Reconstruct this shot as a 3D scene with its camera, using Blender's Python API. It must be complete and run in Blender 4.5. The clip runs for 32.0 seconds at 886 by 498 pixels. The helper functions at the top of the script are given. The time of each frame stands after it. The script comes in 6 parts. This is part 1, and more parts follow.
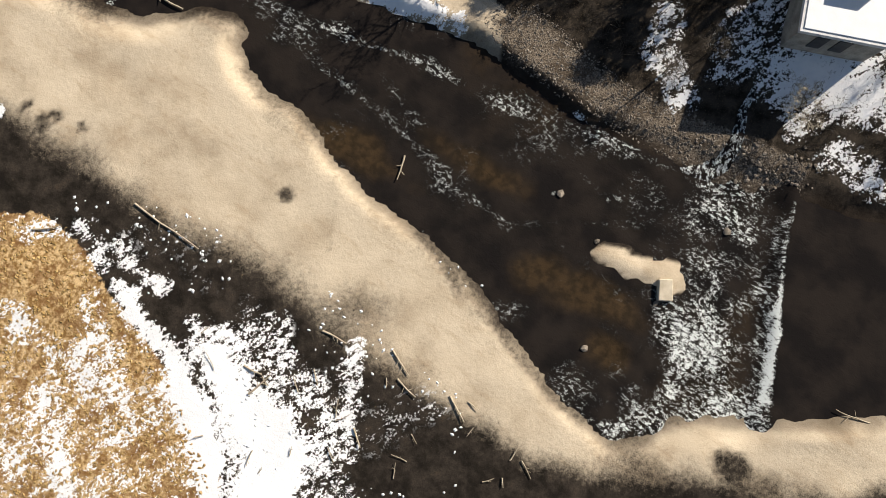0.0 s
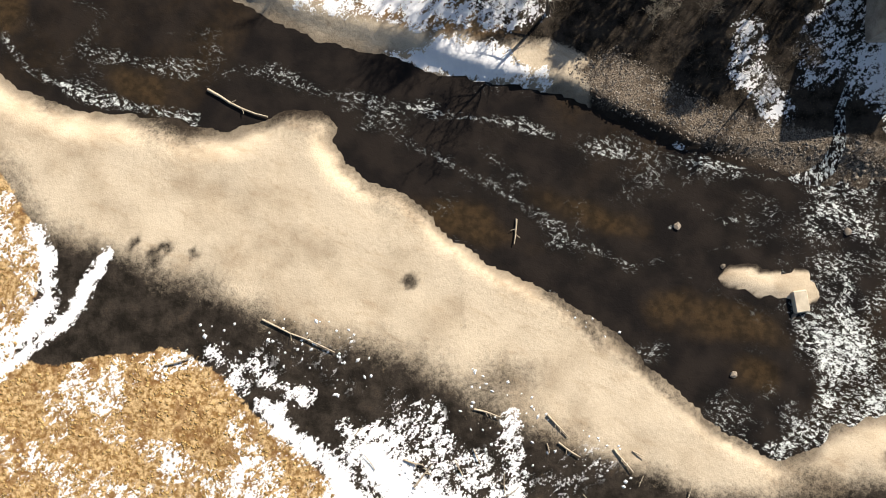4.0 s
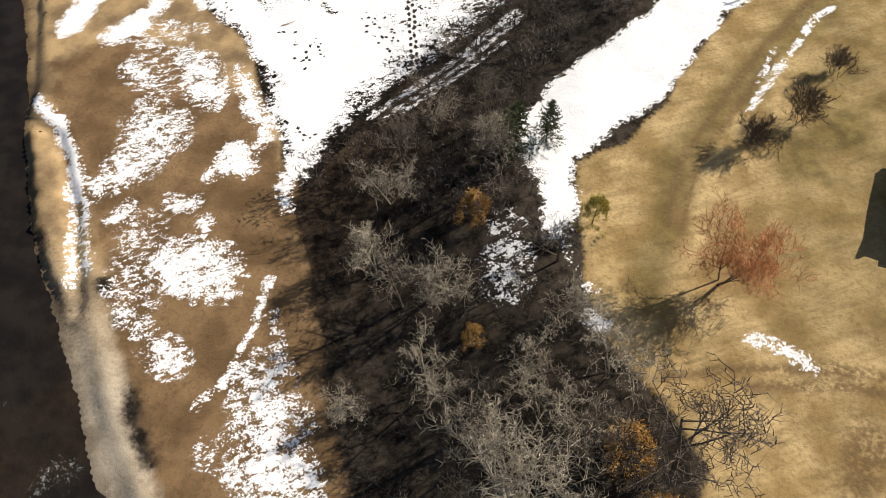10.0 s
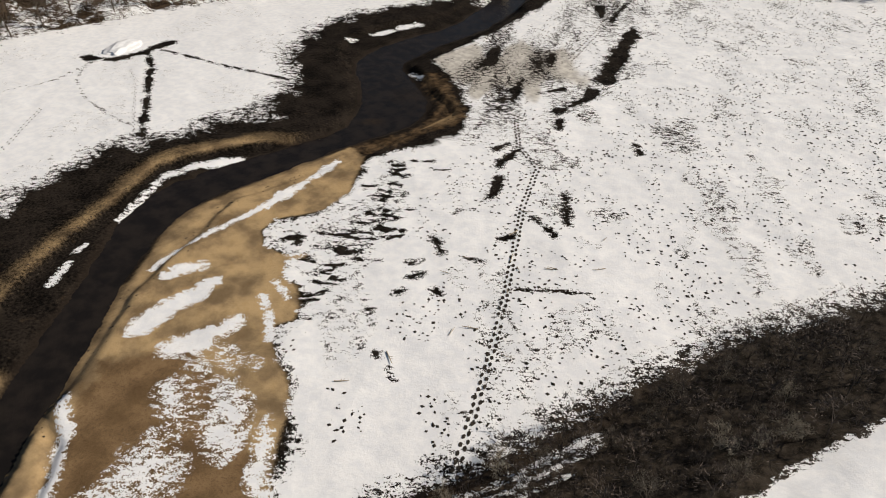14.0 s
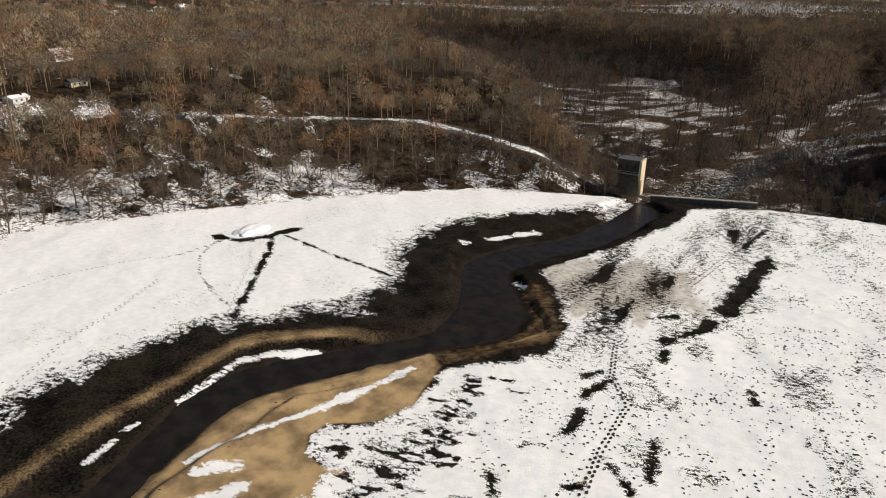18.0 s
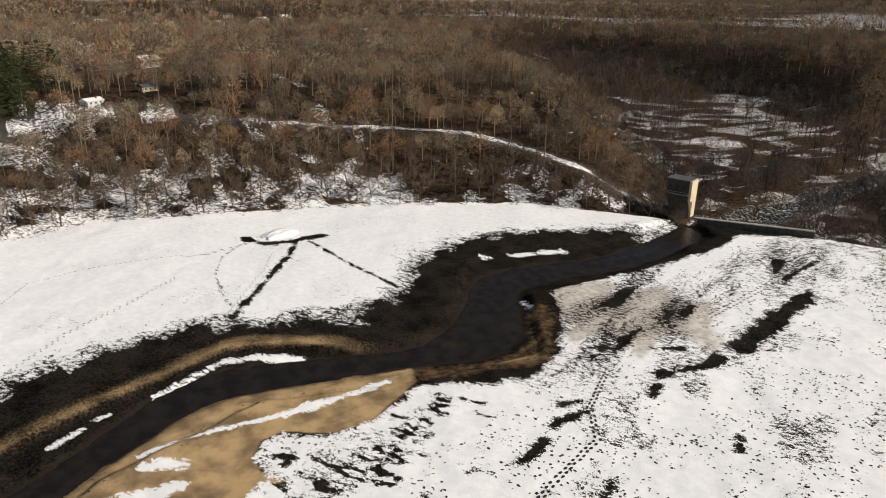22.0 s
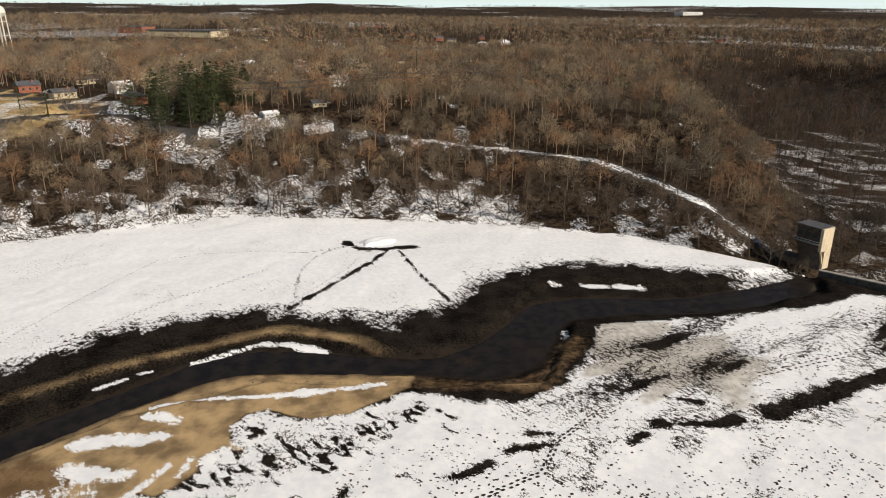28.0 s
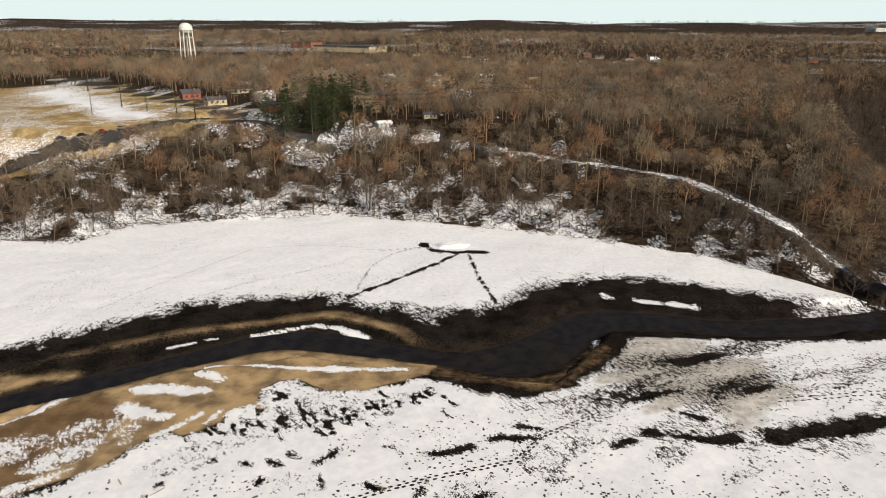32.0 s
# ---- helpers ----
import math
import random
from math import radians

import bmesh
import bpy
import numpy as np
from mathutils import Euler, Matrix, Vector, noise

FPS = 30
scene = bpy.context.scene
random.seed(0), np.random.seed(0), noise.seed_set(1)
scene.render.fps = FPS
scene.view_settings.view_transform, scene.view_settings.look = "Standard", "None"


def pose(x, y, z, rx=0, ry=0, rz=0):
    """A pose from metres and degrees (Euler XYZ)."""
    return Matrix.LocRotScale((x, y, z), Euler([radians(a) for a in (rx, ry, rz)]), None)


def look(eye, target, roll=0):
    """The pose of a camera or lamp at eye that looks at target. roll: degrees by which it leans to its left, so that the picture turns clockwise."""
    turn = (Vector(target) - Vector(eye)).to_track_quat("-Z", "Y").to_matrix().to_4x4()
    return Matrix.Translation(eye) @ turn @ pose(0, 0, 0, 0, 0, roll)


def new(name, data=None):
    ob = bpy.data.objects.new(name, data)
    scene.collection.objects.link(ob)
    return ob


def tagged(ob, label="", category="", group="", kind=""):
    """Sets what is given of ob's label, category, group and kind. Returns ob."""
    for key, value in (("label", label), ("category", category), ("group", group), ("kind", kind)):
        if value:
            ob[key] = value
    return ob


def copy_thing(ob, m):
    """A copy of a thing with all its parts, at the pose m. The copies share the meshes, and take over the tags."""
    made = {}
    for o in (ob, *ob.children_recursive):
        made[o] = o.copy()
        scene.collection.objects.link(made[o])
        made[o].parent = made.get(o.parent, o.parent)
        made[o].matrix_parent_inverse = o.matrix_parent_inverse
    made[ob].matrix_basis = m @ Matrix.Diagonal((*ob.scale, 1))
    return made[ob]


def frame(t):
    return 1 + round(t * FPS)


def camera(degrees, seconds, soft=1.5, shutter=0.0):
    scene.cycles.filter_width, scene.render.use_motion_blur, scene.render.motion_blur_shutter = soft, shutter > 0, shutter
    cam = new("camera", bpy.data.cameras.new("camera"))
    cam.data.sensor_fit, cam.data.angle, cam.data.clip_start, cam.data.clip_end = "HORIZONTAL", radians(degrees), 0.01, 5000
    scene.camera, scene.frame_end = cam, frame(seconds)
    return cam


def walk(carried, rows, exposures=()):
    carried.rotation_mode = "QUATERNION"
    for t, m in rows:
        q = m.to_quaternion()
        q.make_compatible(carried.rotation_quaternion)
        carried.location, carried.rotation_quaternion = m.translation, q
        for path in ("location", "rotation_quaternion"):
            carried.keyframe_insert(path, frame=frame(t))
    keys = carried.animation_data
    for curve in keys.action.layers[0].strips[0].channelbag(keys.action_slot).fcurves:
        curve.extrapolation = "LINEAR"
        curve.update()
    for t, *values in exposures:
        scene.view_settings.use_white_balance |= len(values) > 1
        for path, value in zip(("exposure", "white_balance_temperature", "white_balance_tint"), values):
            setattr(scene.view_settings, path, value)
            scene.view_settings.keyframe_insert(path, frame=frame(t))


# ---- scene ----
cam = camera(64.1, 32.0, soft=0.5)
METRES, EYE, TILT, LEAN, TURN = 222.2, 80.0, 0.0, 0.8, 0.0
ROWS = [
    (0.0, 0.0, 0.0, 0.0, 8.28, -85.74, -0.62),
    (0.5, -0.0176, 0.0051, -0.0, 6.0, -85.68, -0.57),
    (1.0, -0.035, 0.0098, -0.0, 3.74, -85.53, -0.5),
    (1.5, -0.0512, 0.0146, 0.0004, 1.6, -85.44, -0.51),
    (2.0, -0.0633, 0.0188, 0.0005, -0.13, -85.45, -0.59),
    (2.5, -0.0703, 0.0205, 0.0005, -1.45, -85.31, -0.56),
    (4.5, -0.0684, 0.0297, 0.0002, -2.9, -84.05, -0.29),
    (5.0, -0.0689, 0.0437, 0.0007, -2.44, -83.05, -0.41),
    (5.5, -0.0688, 0.0604, 0.001, -0.94, -81.3, -0.41),
    (6.0, -0.069, 0.0812, 0.0017, 1.26, -79.04, -0.44),
    (6.5, -0.0688, 0.1014, 0.002, 3.68, -76.5, -0.4),
    (7.0, -0.0682, 0.1199, 0.0023, 6.17, -73.75, -0.39),
    (7.5, -0.0676, 0.1382, 0.003, 8.67, -71.16, -0.41),
    (8.0, -0.067, 0.1563, 0.0036, 11.14, -68.56, -0.44),
    (8.5, -0.0662, 0.1742, 0.0038, 13.62, -65.95, -0.46),
    (9.0, -0.0658, 0.1923, 0.0038, 16.11, -63.37, -0.53),
    (9.5, -0.065, 0.2103, 0.0034, 18.63, -60.61, -0.58),
    (10.0, -0.0648, 0.2286, 0.0036, 21.06, -58.06, -0.68),
    (10.5, -0.0641, 0.2472, 0.0038, 23.51, -55.55, -0.7),
    (11.0, -0.0636, 0.265, 0.0034, 25.95, -52.79, -0.81),
    (11.5, -0.0634, 0.283, 0.0035, 28.38, -50.12, -0.92),
    (12.0, -0.0621, 0.3015, 0.0036, 30.82, -47.46, -0.88),
    (12.5, -0.0619, 0.3189, 0.0032, 33.28, -44.79, -1.04),
    (13.0, -0.0611, 0.3374, 0.0036, 35.73, -42.27, -1.05),
    (13.5, -0.0602, 0.3556, 0.0034, 38.2, -39.63, -1.09),
    (14.0, -0.0598, 0.3737, 0.0032, 40.64, -36.96, -1.16),
    (14.5, -0.0588, 0.3918, 0.0026, 43.11, -34.24, -1.2),
    (15.0, -0.0584, 0.4099, 0.0023, 45.54, -31.57, -1.26),
    (15.5, -0.0577, 0.4279, 0.0019, 47.97, -28.88, -1.31),
    (17.5, -0.0556, 0.4617, 0.0019, 53.84, -22.3, -1.45),
    (18.0, -0.0554, 0.4607, 0.0015, 54.34, -22.05, -1.43),
    (18.5, -0.0537, 0.463, 0.0012, 54.74, -22.0, -1.39),
    (19.0, -0.0503, 0.4701, 0.0013, 55.24, -21.97, -1.38),
    (19.5, -0.0454, 0.4814, 0.0015, 55.93, -21.95, -1.34),
    (20.0, -0.0387, 0.4964, 0.0017, 56.97, -21.87, -1.29),
    (20.5, -0.0307, 0.5144, 0.002, 58.34, -21.76, -1.3),
    (21.0, -0.023, 0.5317, 0.0023, 59.84, -21.66, -1.28),
    (21.5, -0.0151, 0.5488, 0.0025, 61.42, -21.54, -1.25),
    (22.0, -0.0074, 0.5654, 0.0027, 63.02, -21.39, -1.21),
    (22.5, 0.0, 0.5816, 0.0033, 64.6, -21.27, -1.14),
    (23.0, 0.0075, 0.5977, 0.0036, 66.2, -21.15, -1.08),
    (23.5, 0.0149, 0.6141, 0.004, 67.81, -21.04, -1.04),
    (24.0, 0.0225, 0.6306, 0.0042, 69.42, -20.9, -0.97),
    (24.5, 0.03, 0.6471, 0.0048, 71.03, -20.79, -0.94),
    (25.0, 0.0378, 0.6639, 0.0052, 72.66, -20.64, -0.87),
    (25.5, 0.0456, 0.6805, 0.0058, 74.28, -20.51, -0.8),
    (27.5, 0.077, 0.7476, 0.0099, 80.82, -19.98, -0.53),
    (28.0, 0.0848, 0.7644, 0.0107, 82.46, -19.84, -0.48),
    (28.5, 0.0925, 0.7813, 0.0114, 84.1, -19.72, -0.43),
    (29.0, 0.1002, 0.7982, 0.0121, 85.73, -19.57, -0.38),
    (29.5, 0.108, 0.8151, 0.0125, 87.37, -19.42, -0.31),
    (30.0, 0.1157, 0.8321, 0.0131, 89.02, -19.28, -0.26),
    (30.5, 0.1233, 0.8491, 0.0136, 90.66, -19.13, -0.22),
    (31.0, 0.1309, 0.8662, 0.0142, 92.31, -18.99, -0.19),
    (31.5, 0.1385, 0.8832, 0.0147, 93.96, -18.84, -0.14),
    (32.0, 0.1463, 0.9, 0.0153, 95.6, -18.71, -0.09),
]
walk(cam, [(t, pose(0, 0, EYE, TILT, LEAN, TURN) @ pose(METRES * x, METRES * y, METRES * z, 90 + pitch, roll, yaw)) for t, x, y, z, yaw, pitch, roll in ROWS],
     exposures=[(0, 0.5), (2.5, 0.6), (4.5, 0.85), (7.5, 1.3), (9.0, 1.08), (10.5, 0.3), (12.0, 0.0), (15.0, -0.12), (18.0, 0.03), (32.0, -0.04)])

# ---- world, sun ----
SUN_AZ, SUN_EL = radians(42), radians(31)      # azimuth from +y towards +x
world = bpy.data.worlds.new("world")
scene.world = world
world.use_nodes = True
wn = world.node_tree
sky = wn.nodes.new("ShaderNodeTexSky")
sky.sky_type, sky.sun_disc = "NISHITA", False
sky.sun_elevation, sky.sun_rotation = SUN_EL, SUN_AZ
sky.air_density, sky.dust_density, sky.ozone_density = 1.0, 1.0, 1.0
wn.nodes["Background"].inputs[1].default_value = 0.05
# a pale haze all round the horizon
aim, axes, rim_fac, veil = (wn.nodes.new("ShaderNode" + n) for n in ("TexCoord", "SeparateXYZ", "MapRange", "Mix"))
rim_fac.interpolation_type, veil.data_type = "SMOOTHSTEP", "RGBA"
for socket, value in zip(rim_fac.inputs[1:5], (0.13, 0.035, 0.0, 0.97)):
    socket.default_value = value
wn.links.new(aim.outputs["Generated"], axes.inputs[0])
wn.links.new(axes.outputs[2], rim_fac.inputs[0])
wn.links.new(rim_fac.outputs[0], veil.inputs[0])
wn.links.new(sky.outputs[0], veil.inputs[6])
veil.inputs[7].default_value = (16.5, 19.0, 18.4, 1)
wn.links.new(veil.outputs[2], wn.nodes["Background"].inputs[0])
sun = new("sun", bpy.data.lights.new("sun", "SUN"))
sun.data.energy, sun.data.angle, sun.data.color = 5.0, radians(0.6), (1.0, 0.90, 0.77)
sun_way = Vector((math.sin(SUN_AZ) * math.cos(SUN_EL), math.cos(SUN_AZ) * math.cos(SUN_EL), math.sin(SUN_EL)))
sun.matrix_world = look(sun_way * 300, (0, 0, 0))


# ---- materials ----
class Mat:
    """A small wrapper round one node material."""

    def __init__(self, name, rough=0.9, spec=0.3):
        self.m = bpy.data.materials.new(name)
        self.m.use_nodes = True
        self.t = self.m.node_tree
        self.b = self.t.nodes["Principled BSDF"]
        self.b.inputs["Roughness"].default_value = rough
        self.b.inputs["Specular IOR Level"].default_value = spec
        self.pos = self.t.nodes.new("ShaderNodeNewGeometry").outputs["Position"]

    def put(self, value, socket):
        if hasattr(value, "is_output"):
            self.t.links.new(value, socket)
        elif isinstance(value, (tuple, list)) and len(value) == 3 and socket.type == "RGBA":
            socket.default_value = (*value, 1)
        else:
            socket.default_value = value

    def noise(self, scale, detail=3.0, rough=0.55, stretch=None, coords=None, distort=0.0):
        n = self.t.nodes.new("ShaderNodeTexNoise")
        n.inputs["Scale"].default_value, n.inputs["Detail"].default_value = scale, detail
        n.inputs["Roughness"].default_value, n.inputs["Distortion"].default_value = rough, distort
        v = coords or self.pos
        if stretch:
            for turn, size in ((stretch[0], (1, 1, 1)), (0, stretch[1:])):
                mp = self.t.nodes.new("ShaderNodeMapping")
                mp.inputs["Rotation"].default_value[2] = turn
                mp.inputs["Scale"].default_value = size
                self.t.links.new(v, mp.inputs[0])
                v = mp.outputs[0]
        self.t.links.new(v, n.inputs["Vector"])
        return n.outputs["Fac"]

    def math(self, op, a, b=0.0, c=0.0):
        n = self.t.nodes.new("ShaderNodeMath")
        n.operation = op
        for s, v in zip(n.inputs, (a, b, c)):
            self.put(v, s)
        return n.outputs[0]

    def step(self, value, lo, hi):
        n = self.t.nodes.new("ShaderNodeMapRange")
        n.interpolation_type = "SMOOTHSTEP"
        for s, v in zip(n.inputs[:3], (value, lo, hi)):
            self.put(v, s)
        return n.outputs[0]

    def mix(self, fac, a, b, mode="MIX"):
        n = self.t.nodes.new("ShaderNodeMix")
        n.data_type, n.blend_type = "RGBA", mode
        self.put(fac, n.inputs[0]), self.put(a, n.inputs[6]), self.put(b, n.inputs[7])
        return n.outputs[2]

    def attr(self, name):
        n = self.t.nodes.new("ShaderNodeAttribute")
        n.attribute_name = name
        return n

    def split(self, name):
        a = self.attr(name)
        s = self.t.nodes.new("ShaderNodeSeparateColor")
        self.t.links.new(a.outputs["Color"], s.inputs[0])
        return (*s.outputs, a.outputs["Alpha"])

    def random(self, island=False):
        if island:
            return self.t.nodes.new("ShaderNodeNewGeometry").outputs["Random Per Island"]
        return self.t.nodes.new("ShaderNodeObjectInfo").outputs["Random"]

    def bump(self, height, strength=0.4, distance=0.1):
        n = self.t.nodes.new("ShaderNodeBump")
        n.inputs["Strength"].default_value, n.inputs["Distance"].default_value = strength, distance
        self.put(height, n.inputs["Height"])
        self.t.links.new(n.outputs[0], self.b.inputs["Normal"])

    def colour(self, c):
        self.put(c, self.b.inputs["Base Color"])
        return self


def plain(name, dark, light, scale=2.0, rough=0.85, bump=0.2, grain=None, vary=0.0, island=False, metal=0.0):
    """A surface of two tones with stains, fine grain and relief."""
    k = Mat(name, rough)
    big, fine = k.noise(scale, 4), k.noise(grain or scale * 9, 3)
    f = k.math("ADD", k.math("MULTIPLY", big, 0.65), k.math("MULTIPLY", fine, 0.35))
    c = k.mix(k.step(f, 0.3, 0.7), dark, light)
    if vary:
        r = k.random(island)
        c = k.mix(k.math("MULTIPLY", r, vary), c, tuple(0.45 * v for v in dark))
    k.colour(c)
    k.b.inputs["Metallic"].default_value = metal
    k.bump(fine, bump, 0.05)
    return k.m


# ---- the plan: outlines in metres ----
REACH_WEIR = [(150, -4), (50, -6), (37, -8), (27, -9), (24, -11), (21, -13.5), (18, -11), (14, -9), (11, -6), (7, -2), (4, 2), (0, 5), (-7, 9), (-14, 13),
              (-18, 18), (-26, 22), (-28, 26), (-27, 28), (-31, 30), (-37, 28), (-37, 42), (-27, 38), (-15, 34), (-1, 30.5), (3, 29), (8, 26), (12, 23.5),
              (17, 22), (21, 21), (25, 19.5), (30, 18.5), (38, 18), (42, 17), (48, 16), (150, 20)]
REACH_SPIT = [(-31, 30), (-37, 28), (-44, 28), (-47, 30), (-57, 31), (-62, 33), (-67, 37), (-69, 41), (-67, 45), (-67, 48), (-72, 52), (-80, 60), (-96, 78),
              (-111, 96), (-119, 107), (-129, 119), (-138, 129), (-143, 138), (-145, 149), (-136, 156), (-132, 152), (-132, 141), (-127, 131), (-120, 121),
              (-110, 110), (-101, 98), (-91, 86), (-85, 80), (-77, 72.5), (-68, 66), (-63, 60.5), (-58, 56), (-51, 51), (-44, 47), (-37, 43), (-27, 38)]
REACH_DAM = [(-145, 148), (-141, 163), (-138, 174), (-135, 187), (-140, 198), (-151, 210), (-163, 218), (-168, 230), (-167, 246), (-163, 262), (-167, 280),
             (-172, 300), (-178, 313), (-168, 314), (-160, 302), (-155, 285), (-153, 264), (-154, 250), (-154, 236), (-153, 227), (-141, 221), (-132, 216),
             (-125, 209), (-124, 198), (-128, 183), (-130, 164), (-132, 150)]
WATER = [REACH_WEIR, REACH_SPIT, REACH_DAM]
ISLAND = [(15.8, 8), (17.5, 7.0), (19.9, 6.1), (22.5, 5.3), (25.1, 4.9), (27, 6.0), (25.7, 8), (23.5, 8.4), (21, 7.9), (19, 8.6), (17, 8.9)]
BENCH = [(-105, 70), (-128, 102), (-134, 111), (-139, 121), (-144, 133), (-151, 147), (-148, 159), (-142, 170), (-138, 174), (-135, 183), (-138, 193),
         (-149, 206), (-162, 215), (-174, 223), (-179, 234), (-178, 248), (-173, 260), (-171, 270), (-174, 283), (-180, 300), (-178, 314), (-160, 310),
         (-148, 250), (-148, 228), (-118, 212), (-120, 185), (-127, 150), (-115, 120), (-85, 75)]
BASIN = [(3, 34), (-10, 40), (-21, 53), (-33, 68), (-46, 86), (-55, 97), (-53, 110), (-51, 120), (-43, 149), (-28, 184), (-9, 216), (30, 275),
         (60, 330), (40, 400), (-40, 400), (-87, 378), (-117, 363), (-144, 342), (-160, 326), (-176, 314), (-200, 293), (-220, 266), (-236, 232),
         (-247, 195), (-254, 150), (-262, 125), (-246, 81), (-236, 48), (-211, 36), (-208, 6), (-190, -80), (-100, -160), (120, -160), (150, -40),
         (150, 18), (48, 17), (38, 19), (30, 20), (21, 23), (12, 26)]
VALLEY = [(-178, 317), (-144, 344), (-128, 380), (-150, 430), (-176, 520), (-165, 720), (-290, 760), (-255, 520), (-240, 430), (-215, 372), (-192, 334)]
GLEN = [(-215, 372), (-245, 372), (-310, 385), (-420, 420), (-560, 470), (-640, 570), (-480, 620), (-330, 580), (-262, 530), (-244, 440)]
SNOW_WEST = [(-80, -10), (-123, 67), (-153, 99), (-165, 122), (-167, 146), (-163, 158), (-160, 180), (-166, 198), (-186, 208), (-194, 228), (-194, 250),
             (-188, 270), (-182, 288), (-177, 302), (-186, 314), (-201, 295), (-221, 268), (-238, 233), (-249, 195), (-256, 150), (-264, 125), (-248, 80),
             (-238, 46), (-213, 34), (-210, 6), (-190, -70)]
# where the sand spit meets the snow of the lake bed, from north to south
SPIT_EDGE = [(-119.7, 181.6), (-111.7, 168.9), (-109.9, 160.5), (-112.9, 153.9), (-114.7, 151), (-113.6, 146.8), (-109.3, 144.3), (-104, 144.6),
             (-101.5, 147.5), (-102.3, 143), (-98.5, 139.6), (-95.1, 139.8), (-90.8, 137), (-88.8, 134), (-90, 131),
             (-88, 128), (-82.3, 125.9), (-78.2, 124.5), (-72.9, 120), (-67.9, 113.6), (-62.1, 108), (-60.3, 104), (-57, 97)]
SNOW_EAST = [(-55, 95), (-55.5, 104), (-54, 112), (-50.5, 121), (-45, 131), (-40, 146), (-36, 160), (-27, 181), (-9, 213), (30, 272), (60, 330), (70, 390),
             (20, 420), (-60, 395), (-117, 365), (-144, 343), (-158, 320), (-150, 298), (-148, 262), (-147, 234), (-134, 228), (-117, 215), (-111, 203),
             (-113, 192)] + SPIT_EDGE
SNOW_BAND = [(-30, 117), (-27, 128), (-21, 139), (-15, 154), (-9, 168), (0, 185), (22, 228), (40, 250), (34, 222), (13, 188), (5, 176), (-4, 154),
             (-9, 141), (-12, 130), (-16, 121), (-21, 115), (-18, 108), (-17, 102), (-14, 97), (-20, 101), (-23, 108)]
SAND_DELTA = [(-88, 84), (-110, 110), (-127, 131), (-132, 141), (-131, 165), (-127, 183)] + SPIT_EDGE + [(-56, 93), (-66, 82), (-75, 76)]
BROWN = [(-56, 100), (-47, 87), (-37, 72), (-25, 58), (-15, 47), (-4, 38), (-9, 36), (-22, 40), (-40, 49), (-55, 61), (-68, 74), (-78, 84), (-92, 96),
         (-104, 108), (-96, 118), (-80, 118), (-66, 109)]
SAND_SOUTH = [(70, -2), (70, -12), (44, -15), (25, -16), (11, -16.5), (6, -13), (-4, -8), (-12, -3), (-22, 2), (-30, 4), (-40, 9.5), (-53, 12), (-68, 24),
              (-90, 50), (-112, 80), (-112, 96), (-66, 46), (-60, 33), (-44, 29), (-27, 27), (-10, 14), (8, 0), (20, -10), (40, -2)]
GOLD = [(-72, 36), (-64, 22), (-61, 16), (-61, 10), (-64, 3), (-59, 2), (-53, 3), (-46, 3), (-41, 0), (-38, -4), (-33, -8), (-29, -12), (-26, -17),
        (-22, -23), (-20, -40), (-60, -60), (-110, -30), (-100, 20)]
LAWN = [(60, 50), (34, 53), (22, 53), (15, 57), (4, 72), (4, 79), (-7, 89), (-14, 97), (-17, 108), (-20, 114), (-14, 120), (-10, 130), (-8, 141), (-3, 154),
        (6, 178), (34, 225), (90, 320), (220, 320), (220, 50)]
GRAVEL = [(0, 33), (5, 35), (10, 31.5), (16, 27.5), (24, 25), (30, 23), (38, 21), (37, 17), (30, 18), (25, 20), (17, 22.5), (9, 26), (3, 29)]
STREET = [(-557, -181), (-497, -111), (-408, -11), (-340, 65), (-322, 105)]
LOT = [(-226, -63), (-261, -28), (-294, -2), (-333, 27), (-350, 49)]
PARK = [(-231, -81), (-256, -17), (-299, 18), (-340, 56), (-373, 46), (-509, -116), (-487, -212), (-285, -124)]
PARK_SNOW = [(-491, -147), (-382, -30), (-322, 26), (-317, -2), (-356, -44), (-408, -98), (-448, -142)]
ROAD = [(-352, 30), (-342, 95), (-337, 138), (-321, 178), (-306, 212), (-288, 246), (-266, 272), (-240, 292), (-216, 306), (-204, 318)]
LOWER = [(-176, 328), (-184, 360), (-192, 400), (-200, 440), (-206, 490), (-206, 540), (-195, 600)]
FLOW = [(150, 8), (60, 6), (37, 5), (20, 8), (0, 18), (-20, 28), (-40, 36), (-62, 46), (-80, 66), (-104, 92), (-124, 118), (-137, 140), (-136, 165),
        (-131, 190), (-140, 208), (-158, 225), (-160, 250), (-158, 280), (-168, 308)]


# ---- fields on the plan ----
def lattice(ix, iy, seed):
    v = np.sin(ix * 127.1 + iy * 311.7 + seed * 74.7) * 43758.5453
    return v - np.floor(v)


def vnoise(x, y, seed=0):
    ix, iy = np.floor(x), np.floor(y)
    fx, fy = x - ix, y - iy
    fx, fy = fx * fx * (3 - 2 * fx), fy * fy * (3 - 2 * fy)
    a, b = lattice(ix, iy, seed), lattice(ix + 1, iy, seed)
    c, d = lattice(ix, iy + 1, seed), lattice(ix + 1, iy + 1, seed)
    return (a * (1 - fx) + b * fx) * (1 - fy) + (c * (1 - fx) + d * fx) * fy


def fbm(x, y, size, seed=0, octaves=4):
    """Cloudy noise from -1 to 1 with features of that size in metres."""
    total, amp, norm = 0, 1.0, 0
    for k in range(octaves):
        total = total + amp * (2 * vnoise(x / size * 2 ** k, y / size * 2 ** k, seed + k) - 1)
        norm, amp = norm + amp, amp * 0.5
    return total / norm * 1.5


